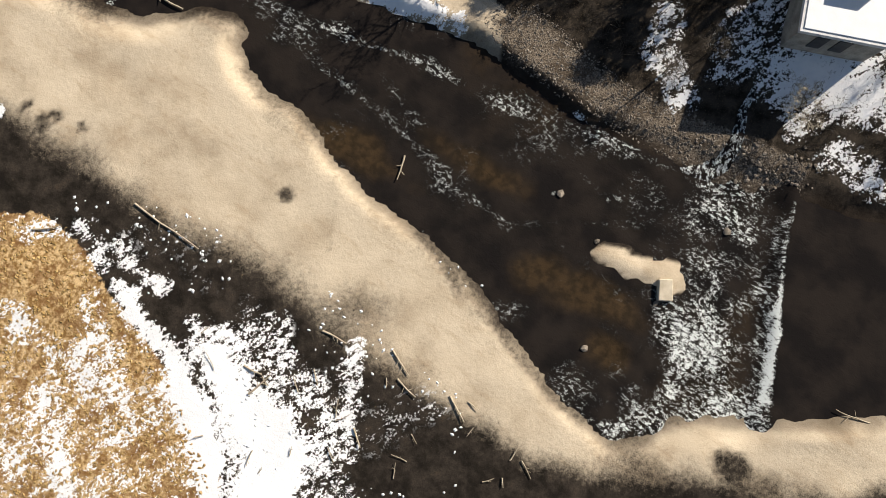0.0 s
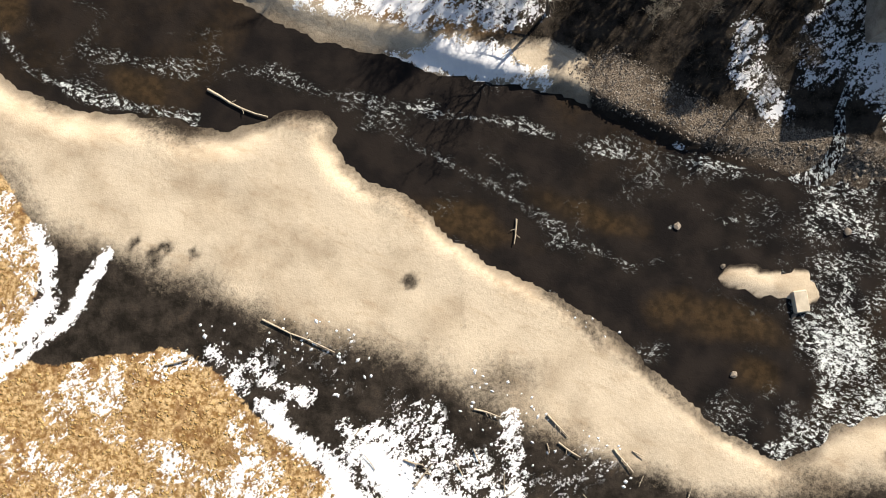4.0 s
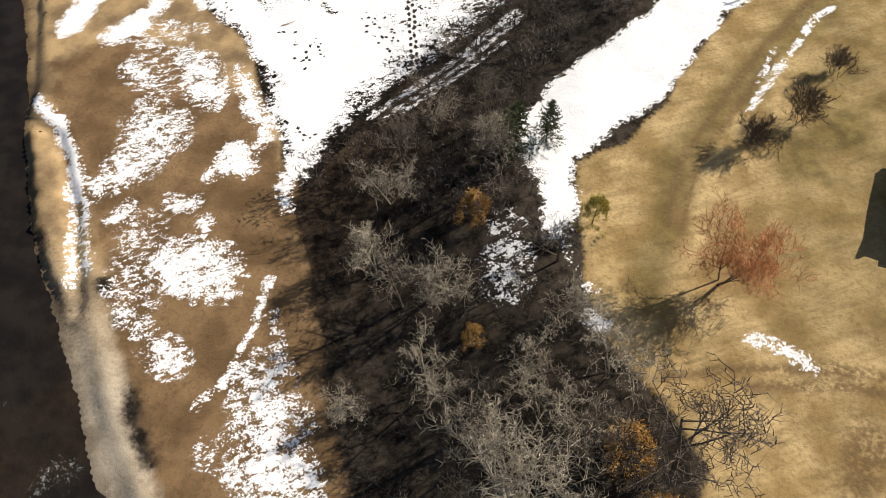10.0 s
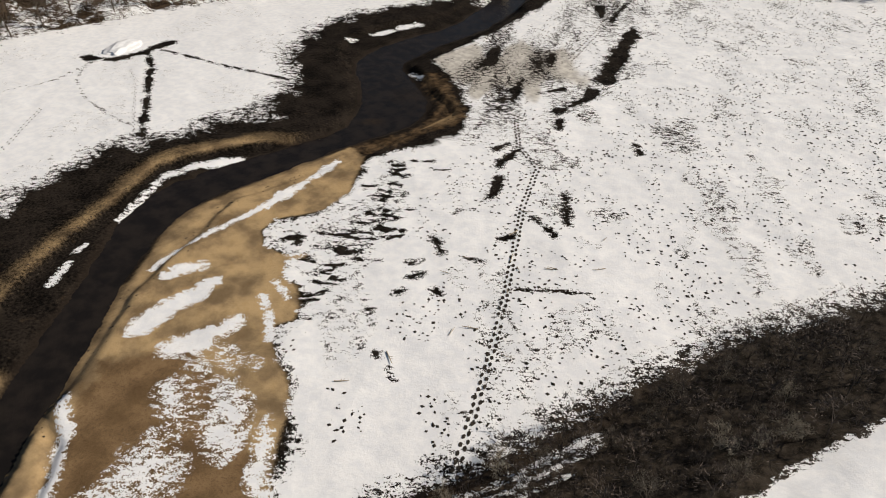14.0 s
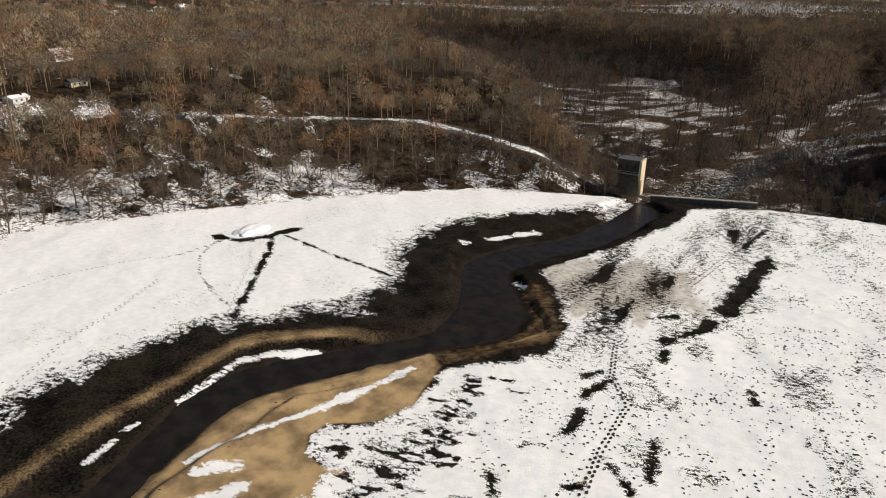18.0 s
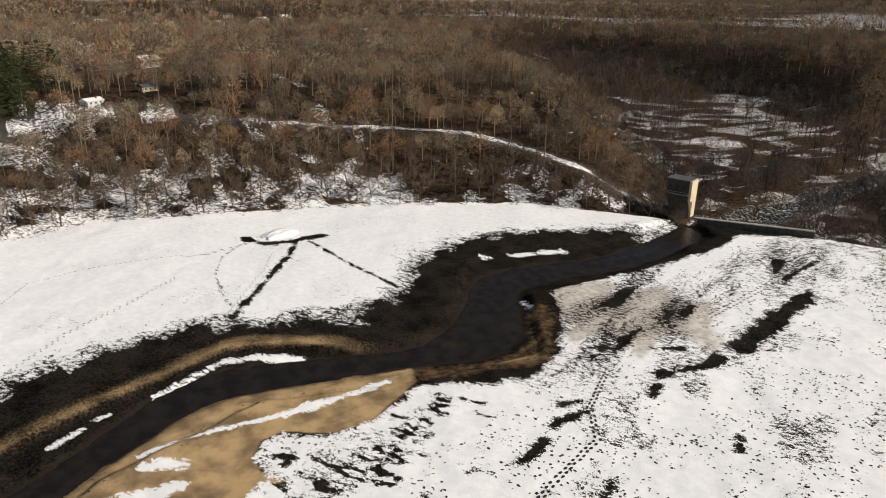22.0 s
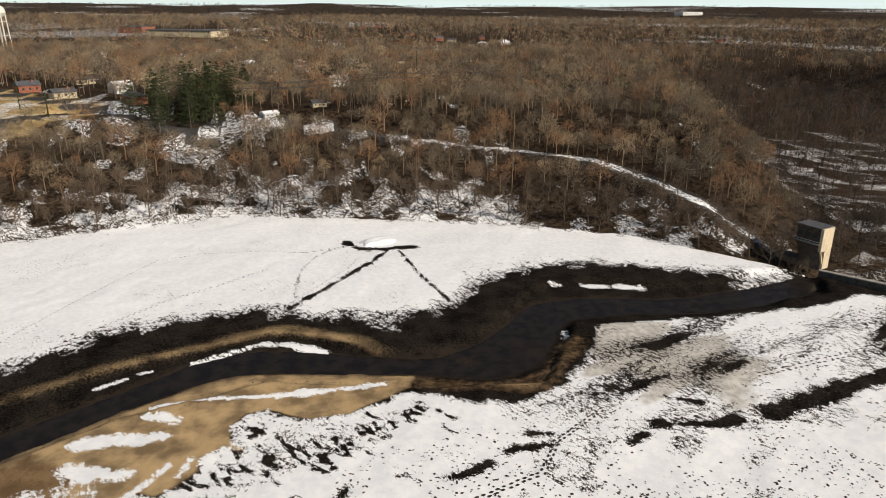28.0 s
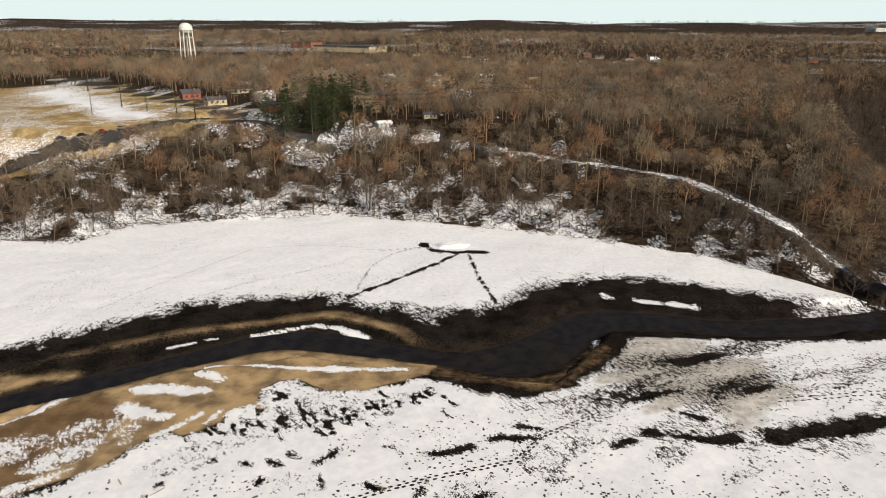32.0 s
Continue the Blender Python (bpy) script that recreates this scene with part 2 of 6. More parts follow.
def smooth(v, lo, hi):
    u = np.clip((v - lo) / (hi - lo), 0, 1)
    return u * u * (3 - 2 * u)


def to_line(x, y, pts, closed=False):
    """Distance to a line through pts."""
    best = np.full(np.shape(x), 1e9)
    n = len(pts)
    for k in range(n if closed else n - 1):
        (ax, ay), (bx, by) = pts[k], pts[(k + 1) % n]
        dx, dy = bx - ax, by - ay
        u = np.clip(((x - ax) * dx + (y - ay) * dy) / (dx * dx + dy * dy + 1e-9), 0, 1)
        best = np.minimum(best, np.hypot(x - ax - u * dx, y - ay - u * dy))
    return best


def inside(x, y, pts):
    odd = np.zeros(np.shape(x), bool)
    n = len(pts)
    for k in range(n):
        (ax, ay), (bx, by) = pts[k], pts[(k + 1) % n]
        if ay != by:
            odd ^= ((ay > y) != (by > y)) & (x < (bx - ax) * (y - ay) / (by - ay) + ax)
    return odd


def area(x, y, pts):
    """Signed distance to an outline, negative within."""
    d = to_line(x, y, pts, True)
    return np.where(inside(x, y, pts), -d, d)


def rounded(pts, rounds=2):
    """An outline with its corners cut to a smooth curve."""
    for _ in range(rounds):
        pts = [p for a, b in zip(pts, pts[1:] + pts[:1]) for p in ((a[0] * 0.75 + b[0] * 0.25, a[1] * 0.75 + b[1] * 0.25), (a[0] * 0.25 + b[0] * 0.75, a[1] * 0.25 + b[1] * 0.75))]
    return pts


def stream_at(x, y):
    """Metres along the river and across it, positive on the north side."""
    along, across, s = np.zeros_like(x), np.full_like(x, 1e9), 0.0
    for (ax, ay), (bx, by) in zip(FLOW, FLOW[1:]):
        L = math.hypot(bx - ax, by - ay)
        u = np.clip(((x - ax) * (bx - ax) + (y - ay) * (by - ay)) / L ** 2, 0, 1)
        side = ((x - ax) * (by - ay) - (y - ay) * (bx - ax)) / L
        d = np.hypot(x - ax - u * (bx - ax), y - ay - u * (by - ay))
        take = d < np.abs(across)
        along, across = np.where(take, s + u * L, along), np.where(take, np.where(side < 0, -d, d), across)
        s += L
    return along, across


def to_water(x, y):
    d = np.minimum.reduce([area(x, y, rounded(w, 1)) for w in WATER])
    d = np.maximum(d, -area(x, y, ISLAND))
    return d + 0.55 * fbm(x, y, 5, 3) * smooth(np.abs(d), 8, 0) + 0.3 * fbm(x, y, 1.6, 9, 2) * smooth(np.abs(d), 3, 0)


def height(x, y, dw=None):
    """The ground's height."""
    dw = to_water(x, y) if dw is None else dw
    db = area(x, y, BASIN)
    h = 1.15 + 0.35 * fbm(x, y, 28, 5) + 0.12 * fbm(x, y, 5, 6, 3)
    h = h + 0.6 * smooth(x, -90, -160)
    bench = area(x, y, BENCH) + 0.5 * fbm(x, y, 4, 12, 3)
    h = h + (0.55 + 0.15 * fbm(x, y, 6, 14) - h) * smooth(bench, 0.7, -0.5) * smooth(dw, 14, 10)
    beach = smooth(fbm(x, y, 30, 31, 2), -0.4, 0.4)
    h = 0.04 + (h - 0.04) * smooth(dw, 0.0, 1.0 + 3.0 * beach)
    h = np.where(area(x, y, ISLAND) < 3, np.minimum(h, 0.35), h)
    h = np.where(dw < 0, 0.04 - 0.9 * smooth(-dw, 0, 3.5), h)
    east = smooth(x - np.maximum(0, y - 200) * 0.3, -110, -50)
    wide = 16 * smooth(dw, 0.2, 4)
    h = h + 0.85 * smooth(x, 35.5 - wide, 38.4 + wide) * smooth(np.abs(y - 5), 90, 30)
    d = np.maximum(db + 2.0 * fbm(x, y, 18, 21), 0)
    far = np.hypot(x, y - 200)
    rise_w = 19 * smooth(d, -12, 74) - 19 * smooth(0, -12, 74) + 12.5 * smooth(d, 60, 92)
    rise_w = rise_w + 8 * smooth(d, 300, 1500) + 5 * fbm(x, y, 260, 41) * smooth(d, 150, 700)
    rise_e = 5.2 * smooth(d, 0, 30) + 2.5 * smooth(d, 30, 120)
    h = h + rise_w * (1 - east) + rise_e * east
    h = h + (32 + 15 * fbm(x, y, 800, 43, 3)) * smooth(far, 1600, 4700)
    road = to_line(x, y, ROAD)
    h = h + (26 - 5.5 * smooth(y, 120, 240) - 11 * smooth(x, -275, -200) - h) * smooth(road, 9, 4)
    v = area(x, y, VALLEY)
    h = h + (-6.5 + 0.8 * fbm(x, y, 14, 51) - h) * smooth(v, 48, -2) * smooth(db, -1, 2)
    g = area(x, y, GLEN)
    h = h + (-4 + 0.035 * (-240 - x) + 1.2 * fbm(x, y, 30, 53) - h) * smooth(g, 55, -6) * smooth(db, -1, 2)
    gully = to_line(x, y, [(-104, 98), (-93.2, 95.7), (-84.7, 87.3), (-77.9, 79.4), (-72.9, 72.7)]) + 0.3 * fbm(x, y, 3, 63, 2)
    h = h - 0.7 * smooth(gully, 1.4, 0.4) * smooth(h, 0.3, 0.9)
    return h + 0.5 * fbm(x, y, 7, 61, 3) * smooth(d, 0, 20) * (1 - 0.7 * east)


def cover_strip(x, y, pts, width, soft, amount=1.15):
    return amount * smooth(to_line(x, y, pts) + 0.35 * width * fbm(x, y, 3.5, len(pts) + 5, 3), width / 2 + soft / 2, width / 2 - soft / 2)


# ---- ground ----
def graded(lo, hi, step, reach, close=None, growth=1.11):
    """Grid lines: close ones within, ever wider ones out to the reach."""
    core = list(np.arange(lo, hi + step / 2, step))
    if close:
        core = [v for v in core if v < close[0] - 0.3 or v > close[1] + 0.3] + list(np.arange(*close))
        core.sort()
    a, b, s = core[0], core[-1], step
    left, right = [], []
    while a > -reach or b < reach:
        s *= growth
        a, b = a - s, b + s
        left.append(max(a, -reach - 1)), right.append(min(b, reach + 1))
    return np.array(sorted(set(left)) + core + sorted(set(right)))


def sheet(name, xs, ys, zfun, keep=None):
    """A sheet over a grid of lines, with quads where keep holds. Returns the object and the plan places of its corners."""
    gx, gy = np.meshgrid(xs, ys)
    x, y = gx.ravel(), gy.ravel()
    z, aux = zfun(x, y)
    nx, ny = len(xs), len(ys)
    i = (np.arange(ny - 1)[:, None] * nx + np.arange(nx - 1)[None, :]).ravel()
    quads = np.stack([i, i + 1, i + nx + 1, i + nx], 1)
    if keep is not None:
        k = keep(x, y, aux)
        quads = quads[k[quads].any(1)]
        used = np.unique(quads)
        remap = np.zeros(len(x), int)
        remap[used] = np.arange(len(used))
        quads, x, y, z, aux = remap[quads], x[used], y[used], z[used], aux[used]
    me = raw_mesh(name, np.stack([x, y, z], 1), quads, True)
    return new(name, me), x, y, z, aux


def raw_mesh(name, verts, faces, soft=False):
    """A mesh from arrays: verts n x 3, faces m x 3 or m x 4."""
    me = bpy.data.meshes.new(name)
    m, k = faces.shape
    me.vertices.add(len(verts)), me.loops.add(m * k), me.polygons.add(m)
    me.vertices.foreach_set("co", np.ascontiguousarray(verts, np.float32).ravel())
    me.loops.foreach_set("vertex_index", np.ascontiguousarray(faces, np.int32).ravel())
    me.polygons.foreach_set("loop_start", np.arange(m, dtype=np.int32) * k)
    me.polygons.foreach_set("use_smooth", np.full(m, soft))
    me.update(calc_edges=True)
    return me


def paint(ob, name, r, g, b, a):
    at = ob.data.attributes.new(name, "FLOAT_COLOR", "POINT")
    at.data.foreach_set("color", np.stack([r, g, b, a], 1).astype(np.float32).ravel())


def scalar(ob, name, v):
    at = ob.data.attributes.new(name, "FLOAT", "POINT")
    at.data.foreach_set("value", v.astype(np.float32))


def ground_z(x, y):
    dw = to_water(x, y)
    return height(x, y, dw), dw


ground, X, Y, Z, DW = sheet("ground", graded(-262, 62, 0.95, 4900, (-132, 50, 0.68)), graded(-40, 346, 0.95, 4900, (-28, 190, 0.68)), ground_z)
tagged(ground, "snow, sand, mud and dry grass of a drained lake bed and its banks", "ground", kind="structure")
DB = area(X, Y, BASIN)
EAST = smooth(X - np.maximum(0, Y - 200) * 0.3, -110, -50)
wob = fbm(X, Y, 9, 71, 4)

# what the ground is made of
bench_d = area(X, Y, BENCH)
pits = np.minimum.reduce([np.hypot(X - a, Y - c) - r for a, c, r in ((-19.4, 9.6, 0.7), (-48, 13.6, 0.9), (-46.5, 14.6, 0.6), (-50, 15.4, 0.5), (-43.6, 14, 0.4), (33, -13, 1.8))]) + 0.5 * fbm(X, Y, 1.5, 73, 2)
sand = smooth(area(X, Y, SAND_SOUTH) + 3.2 * wob + 1.3 * smooth(DW, 2, 8), 4.5, -4.5)
sand = np.maximum(sand, smooth(area(X, Y, SAND_DELTA) + 0.8 * wob, 0.8, -0.8))
north_side = (stream_at(X, Y)[1] > 0) & (X < 2) & (X > -120)
sand = np.maximum(sand, north_side * smooth(DW + 3.0 * wob, 8.0, 4.5) * (0.80 + 0.3 * wob))
rim = smooth(bench_d, -0.5, 1.0) * smooth(bench_d + 2.5 * wob, 5.5, 1.5) * smooth(Y + 4 * wob, 182, 168) * smooth(X, -112, -124)
sand = np.maximum(sand, (0.45 + 0.3 * wob + 0.22 * smooth(Y, 130, 150)) * rim)
sand = sand * (1 - 0.75 * smooth(pits, 0.6, -0.4)) * (1 - 0.35 * smooth(to_line(X, Y, [(-14.2, 12.2), (-13.9, 8.6), (-13.9, 4.1)]) + 0.4 * wob, 0.8, 0.1))
cracks = np.minimum(to_line(X, Y, [(6.0, -1.2), (7.6, -3.8), (10.4, -5.9), (13.7, -8.8), (16.7, -10.8)]), to_line(X, Y, [(-3.8, 7.4), (-0.5, 4.0), (1.1, 1.7)]))
sand = sand * (1 - 0.5 * smooth(cracks + 0.4 * wob, 1.2, 0.2))
brown = smooth(area(X, Y, BROWN) + 1.5 * wob, 2.0, -2.0)
brown = np.maximum(brown, 0.42 * smooth(to_line(X, Y, [(-123, 184), (-119, 196), (-119, 209), (-128, 219), (-138, 225)]) + 2 * wob, 5, 2))
sand = np.maximum(sand, smooth(area(X, Y, ISLAND), 0.6, 0.1))
gold = smooth(area(X, Y, GOLD) + 0.7 * wob, 0.6, -0.6)
lawn = smooth(area(X, Y, LAWN) + 1.2 * wob, 1.2, -1.2)
gravel = smooth(area(X, Y, GRAVEL) + 1.0 * wob, 1.5, -1.5)
litter = smooth(DB + 0.8 * wob, -0.8, 1.2)
asphalt = smooth(np.minimum(to_line(X, Y, ROAD), np.minimum(to_line(X, Y, STREET), to_line(X, Y, LOT)) - 2) + 0.3 * wob, 3.6, 2.8)
paint(ground, "kind_a", sand, brown, gold, lawn)
ochre = np.maximum(smooth(X, -80, -100), smooth(Y, 62, 84) * smooth(X, -30, -55))
paint(ground, "kind_b", gravel, litter, asphalt, ochre)
scalar(ground, "wet", smooth(DW + 0.5 * fbm(X, Y, 3, 75, 2), 1.3, 0.1) * smooth(area(X, Y, ISLAND), 0.2, 0.8))

# where snow lies
BARE = -0.22
snow = np.full_like(X, BARE)


def snow_strips(*strips):
    global snow
    for pts, width, soft, amount in strips:
        bx, by = [p[0] for p in pts], [p[1] for p in pts]
        soft, amount = 1.5 * soft + 0.6, amount - 0.08
        w = width + soft + 6
        near = (X > min(bx) - w) & (X < max(bx) + w) & (Y > min(by) - w) & (Y < max(by) + w)
        c = cover_strip(X[near], Y[near], pts if len(pts) > 1 else pts * 2, width, soft, amount - BARE) + BARE
        snow[near] = np.maximum(snow[near], c)


def snow_area(pts, soft, amount, ragged):
    global snow
    d = area(X, Y, pts) + ragged * fbm(X, Y, 4.0, 81, 4)
    snow = np.maximum(snow, amount - (amount - BARE) * smooth(d, -soft, soft))


def snow_shape(pts, soft=0.8, amount=1.2, ragged=0.5, grain=2.5):
    """Snow within an outline, with a ragged rim."""
    bx, by = [p[0] for p in pts], [p[1] for p in pts]
    w = soft + 3 * ragged + 3
    near = (X > min(bx) - w) & (X < max(bx) + w) & (Y > min(by) - w) & (Y < max(by) + w)
    d = area(X[near], Y[near], rounded(pts, 1)) + ragged * fbm(X[near], Y[near], grain, 81 + len(pts), 4)
    snow[near] = np.maximum(snow[near], BARE + (amount - BARE) * smooth(d, 0.3 + 1.7 * soft, -0.3 - 1.3 * soft))


def bare(pts, width, soft=0.35, depth=1.0, ragged=0.5):
    """A bare streak through the snow."""
    bx, by = [p[0] for p in pts], [p[1] for p in pts]
    near = (X > min(bx) - width - 4) & (X < max(bx) + width + 4) & (Y > min(by) - width - 4) & (Y < max(by) + width + 4)
    d = to_line(X[near], Y[near], pts) + ragged * width * fbm(X[near], Y[near], 1.2 + width, 8, 3)
    soft = soft + 0.3 * width
    snow[near] = snow[near] + depth * (BARE - 0.25 - snow[near]) * smooth(d, width / 2 + soft, width / 2 - soft)


snow_area(SNOW_WEST, 9.0, 1.5, 4.0)
snow = np.where(snow > 1.02, 1.0 + 0.12 * smooth(fbm(X, Y, 14, 89, 3), -0.5, 0.3), snow)
d_east = area(X, Y, SNOW_EAST) + 1.2 * fbm(X, Y, 3.2, 82, 4)
streak = fbm(X * 0.87 + Y * 0.5, (Y * 0.87 - X * 0.5) * 0.22, 7.0, 83, 4)
melt = smooth(X + 0.25 * (Y - 250), -98, -120) * smooth(Y, 196, 216) * smooth(Y, 350, 315)
fleck = smooth(fbm(X, Y, 38, 88, 2), 0.5, -0.3)
spots = smooth(fbm(X * 0.8 + Y * 0.6, (Y * 0.8 - X * 0.6) * 0.55, 6, 87, 4), 0.1, 0.6)
open_field = smooth(X + 0.5 * (Y - 150), -72, -50) * smooth(Y, 130, 165)
by_spit = smooth(np.abs(d_east + 9 + 4 * fbm(X, Y, 12, 86, 2)), 7, 2) * smooth(X, -70, -84) * smooth(Y, 185, 165)
amount = 1.07 - 0.50 * spots * (0.35 + 0.65 * open_field) * (1 - 0.5 * fleck) - melt * (0.42 + 0.95 * streak) - 0.20 * by_spit
fade = 2.0 + 6 * smooth(X, -75, -50) * smooth(Y, 108, 122)
snow = np.maximum(snow, amount - (amount - BARE) * smooth(d_east, -fade, 0.5 + 0.15 * fade))
# short bare furrows side by side along the spit
furrow = random.Random(37)
BAND = [(-112, 186), (-106, 178), (-102, 169), (-98, 159), (-96, 150), (-93, 141), (-88, 133)]
for (ax, ay), (bx, by) in zip(BAND, BAND[1:]):
    L = math.hypot(bx - ax, by - ay)
    for k in range(int(L / 1.15)):
        u, off = (k + furrow.random()) * 1.15 / L, furrow.gauss(0.5, 3.0)
        x0, y0 = ax + (bx - ax) * u + off * 0.8, ay + (by - ay) * u + off * 0.6
        a, half = 0.67 + furrow.gauss(0, 0.18), furrow.uniform(0.9, 2.6)
        ca, sa = math.cos(a) * half, math.sin(a) * half
        bare([(x0 - ca, y0 - sa), (x0 + 0.3, y0 - 0.3), (x0 + ca, y0 + sa)], furrow.uniform(0.35, 0.8), 0.3, 0.95, 0.8)
for pts, width in (([(-109, 147.5), (-106.5, 150.5), (-105, 148.5)], 1.0), ([(-104, 154), (-100, 157)], 0.9), ([(-102, 150), (-99.5, 152)], 0.9)):
    bare(pts, width)
# bare troughs and holes in the lake bed's snow
for pts, width in (([(-115.4, 299.7), (-106.6, 274.5), (-101.2, 256.6)], 5.0), ([(-98.8, 248.6), (-98.2, 239), (-99.6, 230.5)], 3.6), ([(-96.5, 225.4), (-94.2, 223)], 2.4),
                   ([(-99.6, 204), (-98.8, 208)], 2.0), ([(-95.4, 205.9), (-94.5, 197.8)], 2.2), ([(-90.7, 193.3), (-87.8, 185.4)], 2.4), ([(-76.5, 175.4), (-75.6, 177.6)], 1.4),
                   ([(-78.3, 165.9), (-74.5, 167.6)], 0.8), ([(-84.7, 158.1), (-84, 160.4)], 1.5), ([(-81.9, 154.8), (-81.1, 157.4)], 1.2), ([(-81, 150.1), (-80.5, 151.5)], 1.0),
                   ([(-76.6, 185.7), (-69.3, 183)], 1.2), ([(-76.4, 197.5), (-69.6, 187.9)], 1.6), ([(-65.6, 164.6), (-60.2, 168.3), (-55, 171.9)], 0.8), ([(-76.2, 228.2), (-72.6, 224.5)], 1.8),
                   ([(-81.3, 144.3), (-78.4, 141.8)], 0.8), ([(-76.3, 137.9), (-74.7, 135.4)], 0.5), ([(-73.3, 137.6), (-72.1, 136.6)], 0.9), ([(-69.3, 136.4), (-66.9, 135.1)], 0.5),
                   ([(-86.7, 167.2), (-82.5, 164.4)], 1.2), ([(-76.3, 155.4), (-74.7, 155.1)], 1.2), ([(-89.5, 176.3), (-89.4, 177.8)], 1.0), ([(-124, 300), (-130, 322)], 1.6),
                   ([(-118, 240), (-113, 230)], 2.2), ([(-110, 236), (-106, 243)], 1.6), ([(-122, 262), (-117, 254)], 1.8)):
    bare(pts, 0.85 * width, 0.5, 0.96, 0.45)
# streaks of snow under the belt's edge; bare gaps stand for its shadow streaks
snow_strips(([(-51.5, 116), (-44, 130), (-38, 146)], 0.9, 0.5, 1.0), ([(-49.5, 116), (-42.5, 129), (-36.5, 145)], 0.6, 0.5, 0.95), ([(-47, 118), (-41, 129), (-37, 138)], 0.4, 0.5, 0.9))
snow_area(SNOW_BAND, 1.2, 1.5, 1.0)
snow_shape([(3.6, 72.3), (7, 74.5), (11.8, 75.2), (13.4, 69), (17.4, 64.3), (15.4, 57), (11.7, 59), (8, 63.5)], 0.4, 1.25, 0.5)
# the south bank
snow_shape([(-37.3, -3.1), (-34.8, -2.7), (-32.1, -6.8), (-29.6, -8.3), (-27.2, -11.1), (-24, -15), (-21.6, -19.5), (-21.2, -26), (-24, -26), (-25, -19.9), (-27, -17.8), (-28.5, -14.3), (-29.6, -10.7), (-32.9, -8.7)], 0.5, 1.25, 0.5)
snow_shape([(-27.8, -6.8), (-25, -6), (-21.6, -7.5), (-20.1, -11.9), (-17.4, -12.4), (-14.6, -12.6), (-13.9, -15.8), (-12, -18.5), (-12, -30), (-20.4, -30), (-20.6, -19.5), (-23.1, -14.9), (-26, -10.3)], 0.9, 1.05, 1.1)
snow_strips(([(-18.5, -9), (-14, -14), (-11, -20), (-10, -28)], 6.0, 5.0, 0.55), ([(-8.9, -6.5), (-8.7, -11.5), (-8.5, -18.2)], 1.5, 1.2, 0.98),
            ([(-53.5, 14), (-57, 8), (-61, 4.5), (-68, 0)], 1.1, 0.3, 1.25), ([(-61, 17), (-60, 10), (-62, 6), (-70, 2)], 1.9, 0.6, 1.25),
            ([(-41, 2.5), (-39, -1)], 1.5, 2.0, 0.75), ([(-33, -2), (-31.5, -2.6)], 1.1, 0.8, 1.1), ([(-37, 1), (-35, -1.2)], 0.8, 1.0, 0.9),
            ([(-40, -1), (-36, 3), (-28, 0), (-22, -6)], 7.0, 8.0, 0.12), ([(-20, -14), (-8, -14), (0, -12)], 12.0, 15.0, 0.12), ([(-33, -20), (-30.6, -17.2), (-29.2, -14.5)], 1.5, 1.5, 0.9))
snow = np.where(gold > 0.5, np.maximum(snow, -0.16 + 0.22 * smooth(Y, 2, -22) + 0.95 * np.maximum(0, fbm(X * 0.75 + Y * 0.4, (Y - X * 0.3) * 0.6, 3.2, 99, 3))), snow)
# the north bank
snow_shape([(-21.8, 36.1), (-16.9, 35.8), (-14.4, 37.3), (-9.9, 36.9), (-6, 34.5), (-2, 31.6), (-5.2, 31.7), (-11, 32.6), (-16.8, 34.2)], 0.6, 1.15, 0.6)
snow_shape([(-48.3, 73.4), (-44.9, 74.5), (-41.6, 71), (-39.2, 67.5), (-34.8, 64.5), (-31.9, 61.3), (-33.5, 59.9), (-35.6, 58.8), (-33.6, 54.6), (-31.5, 51.5), (-35.5, 51.3), (-37.9, 55.1), (-40.6, 57.4), (-43.2, 61.4), (-43.6, 65.1), (-47, 69.2)], 2.2, 0.80, 1.6, 4.0)
snow_shape([(-31.5, 51.8), (-29.8, 52.6), (-24.6, 50.2), (-19.4, 47.4), (-15, 44.5), (-12.6, 41.3), (-9.6, 41.5), (-8, 43.4), (-3.7, 44), (-2.6, 41.4), (-4.3, 39.4), (-9.4, 38.6), (-16, 38.6), (-22.5, 41.2), (-28.2, 43.9), (-29.6, 46.6), (-33, 48.5)], 1.3, 0.98, 1.2, 3.5)
snow_strips(([(-44, 70), (-42, 62), (-36, 56)], 9.0, 5.0, 0.5), ([(-30, 44), (-24, 41)], 2.5, 2.0, 0.75), ([(-47.6, 53), (-45.6, 50.8)], 1.1, 0.4, 1.25),
            ([(-52, 85.4), (-50.6, 78.5), (-50.1, 71.8), (-51.5, 67.1)], 0.8, 0.4, 1.2), ([(-49.2, 81.4), (-47.2, 78.7), (-44.9, 75.3)], 0.8, 1.5, 0.75),
            ([(-25.2, 57.6), (-22.7, 53.9), (-20.3, 48.5)], 0.9, 0.8, 1.0), ([(-20, 52), (-19, 49)], 0.8, 1.0, 0.9))
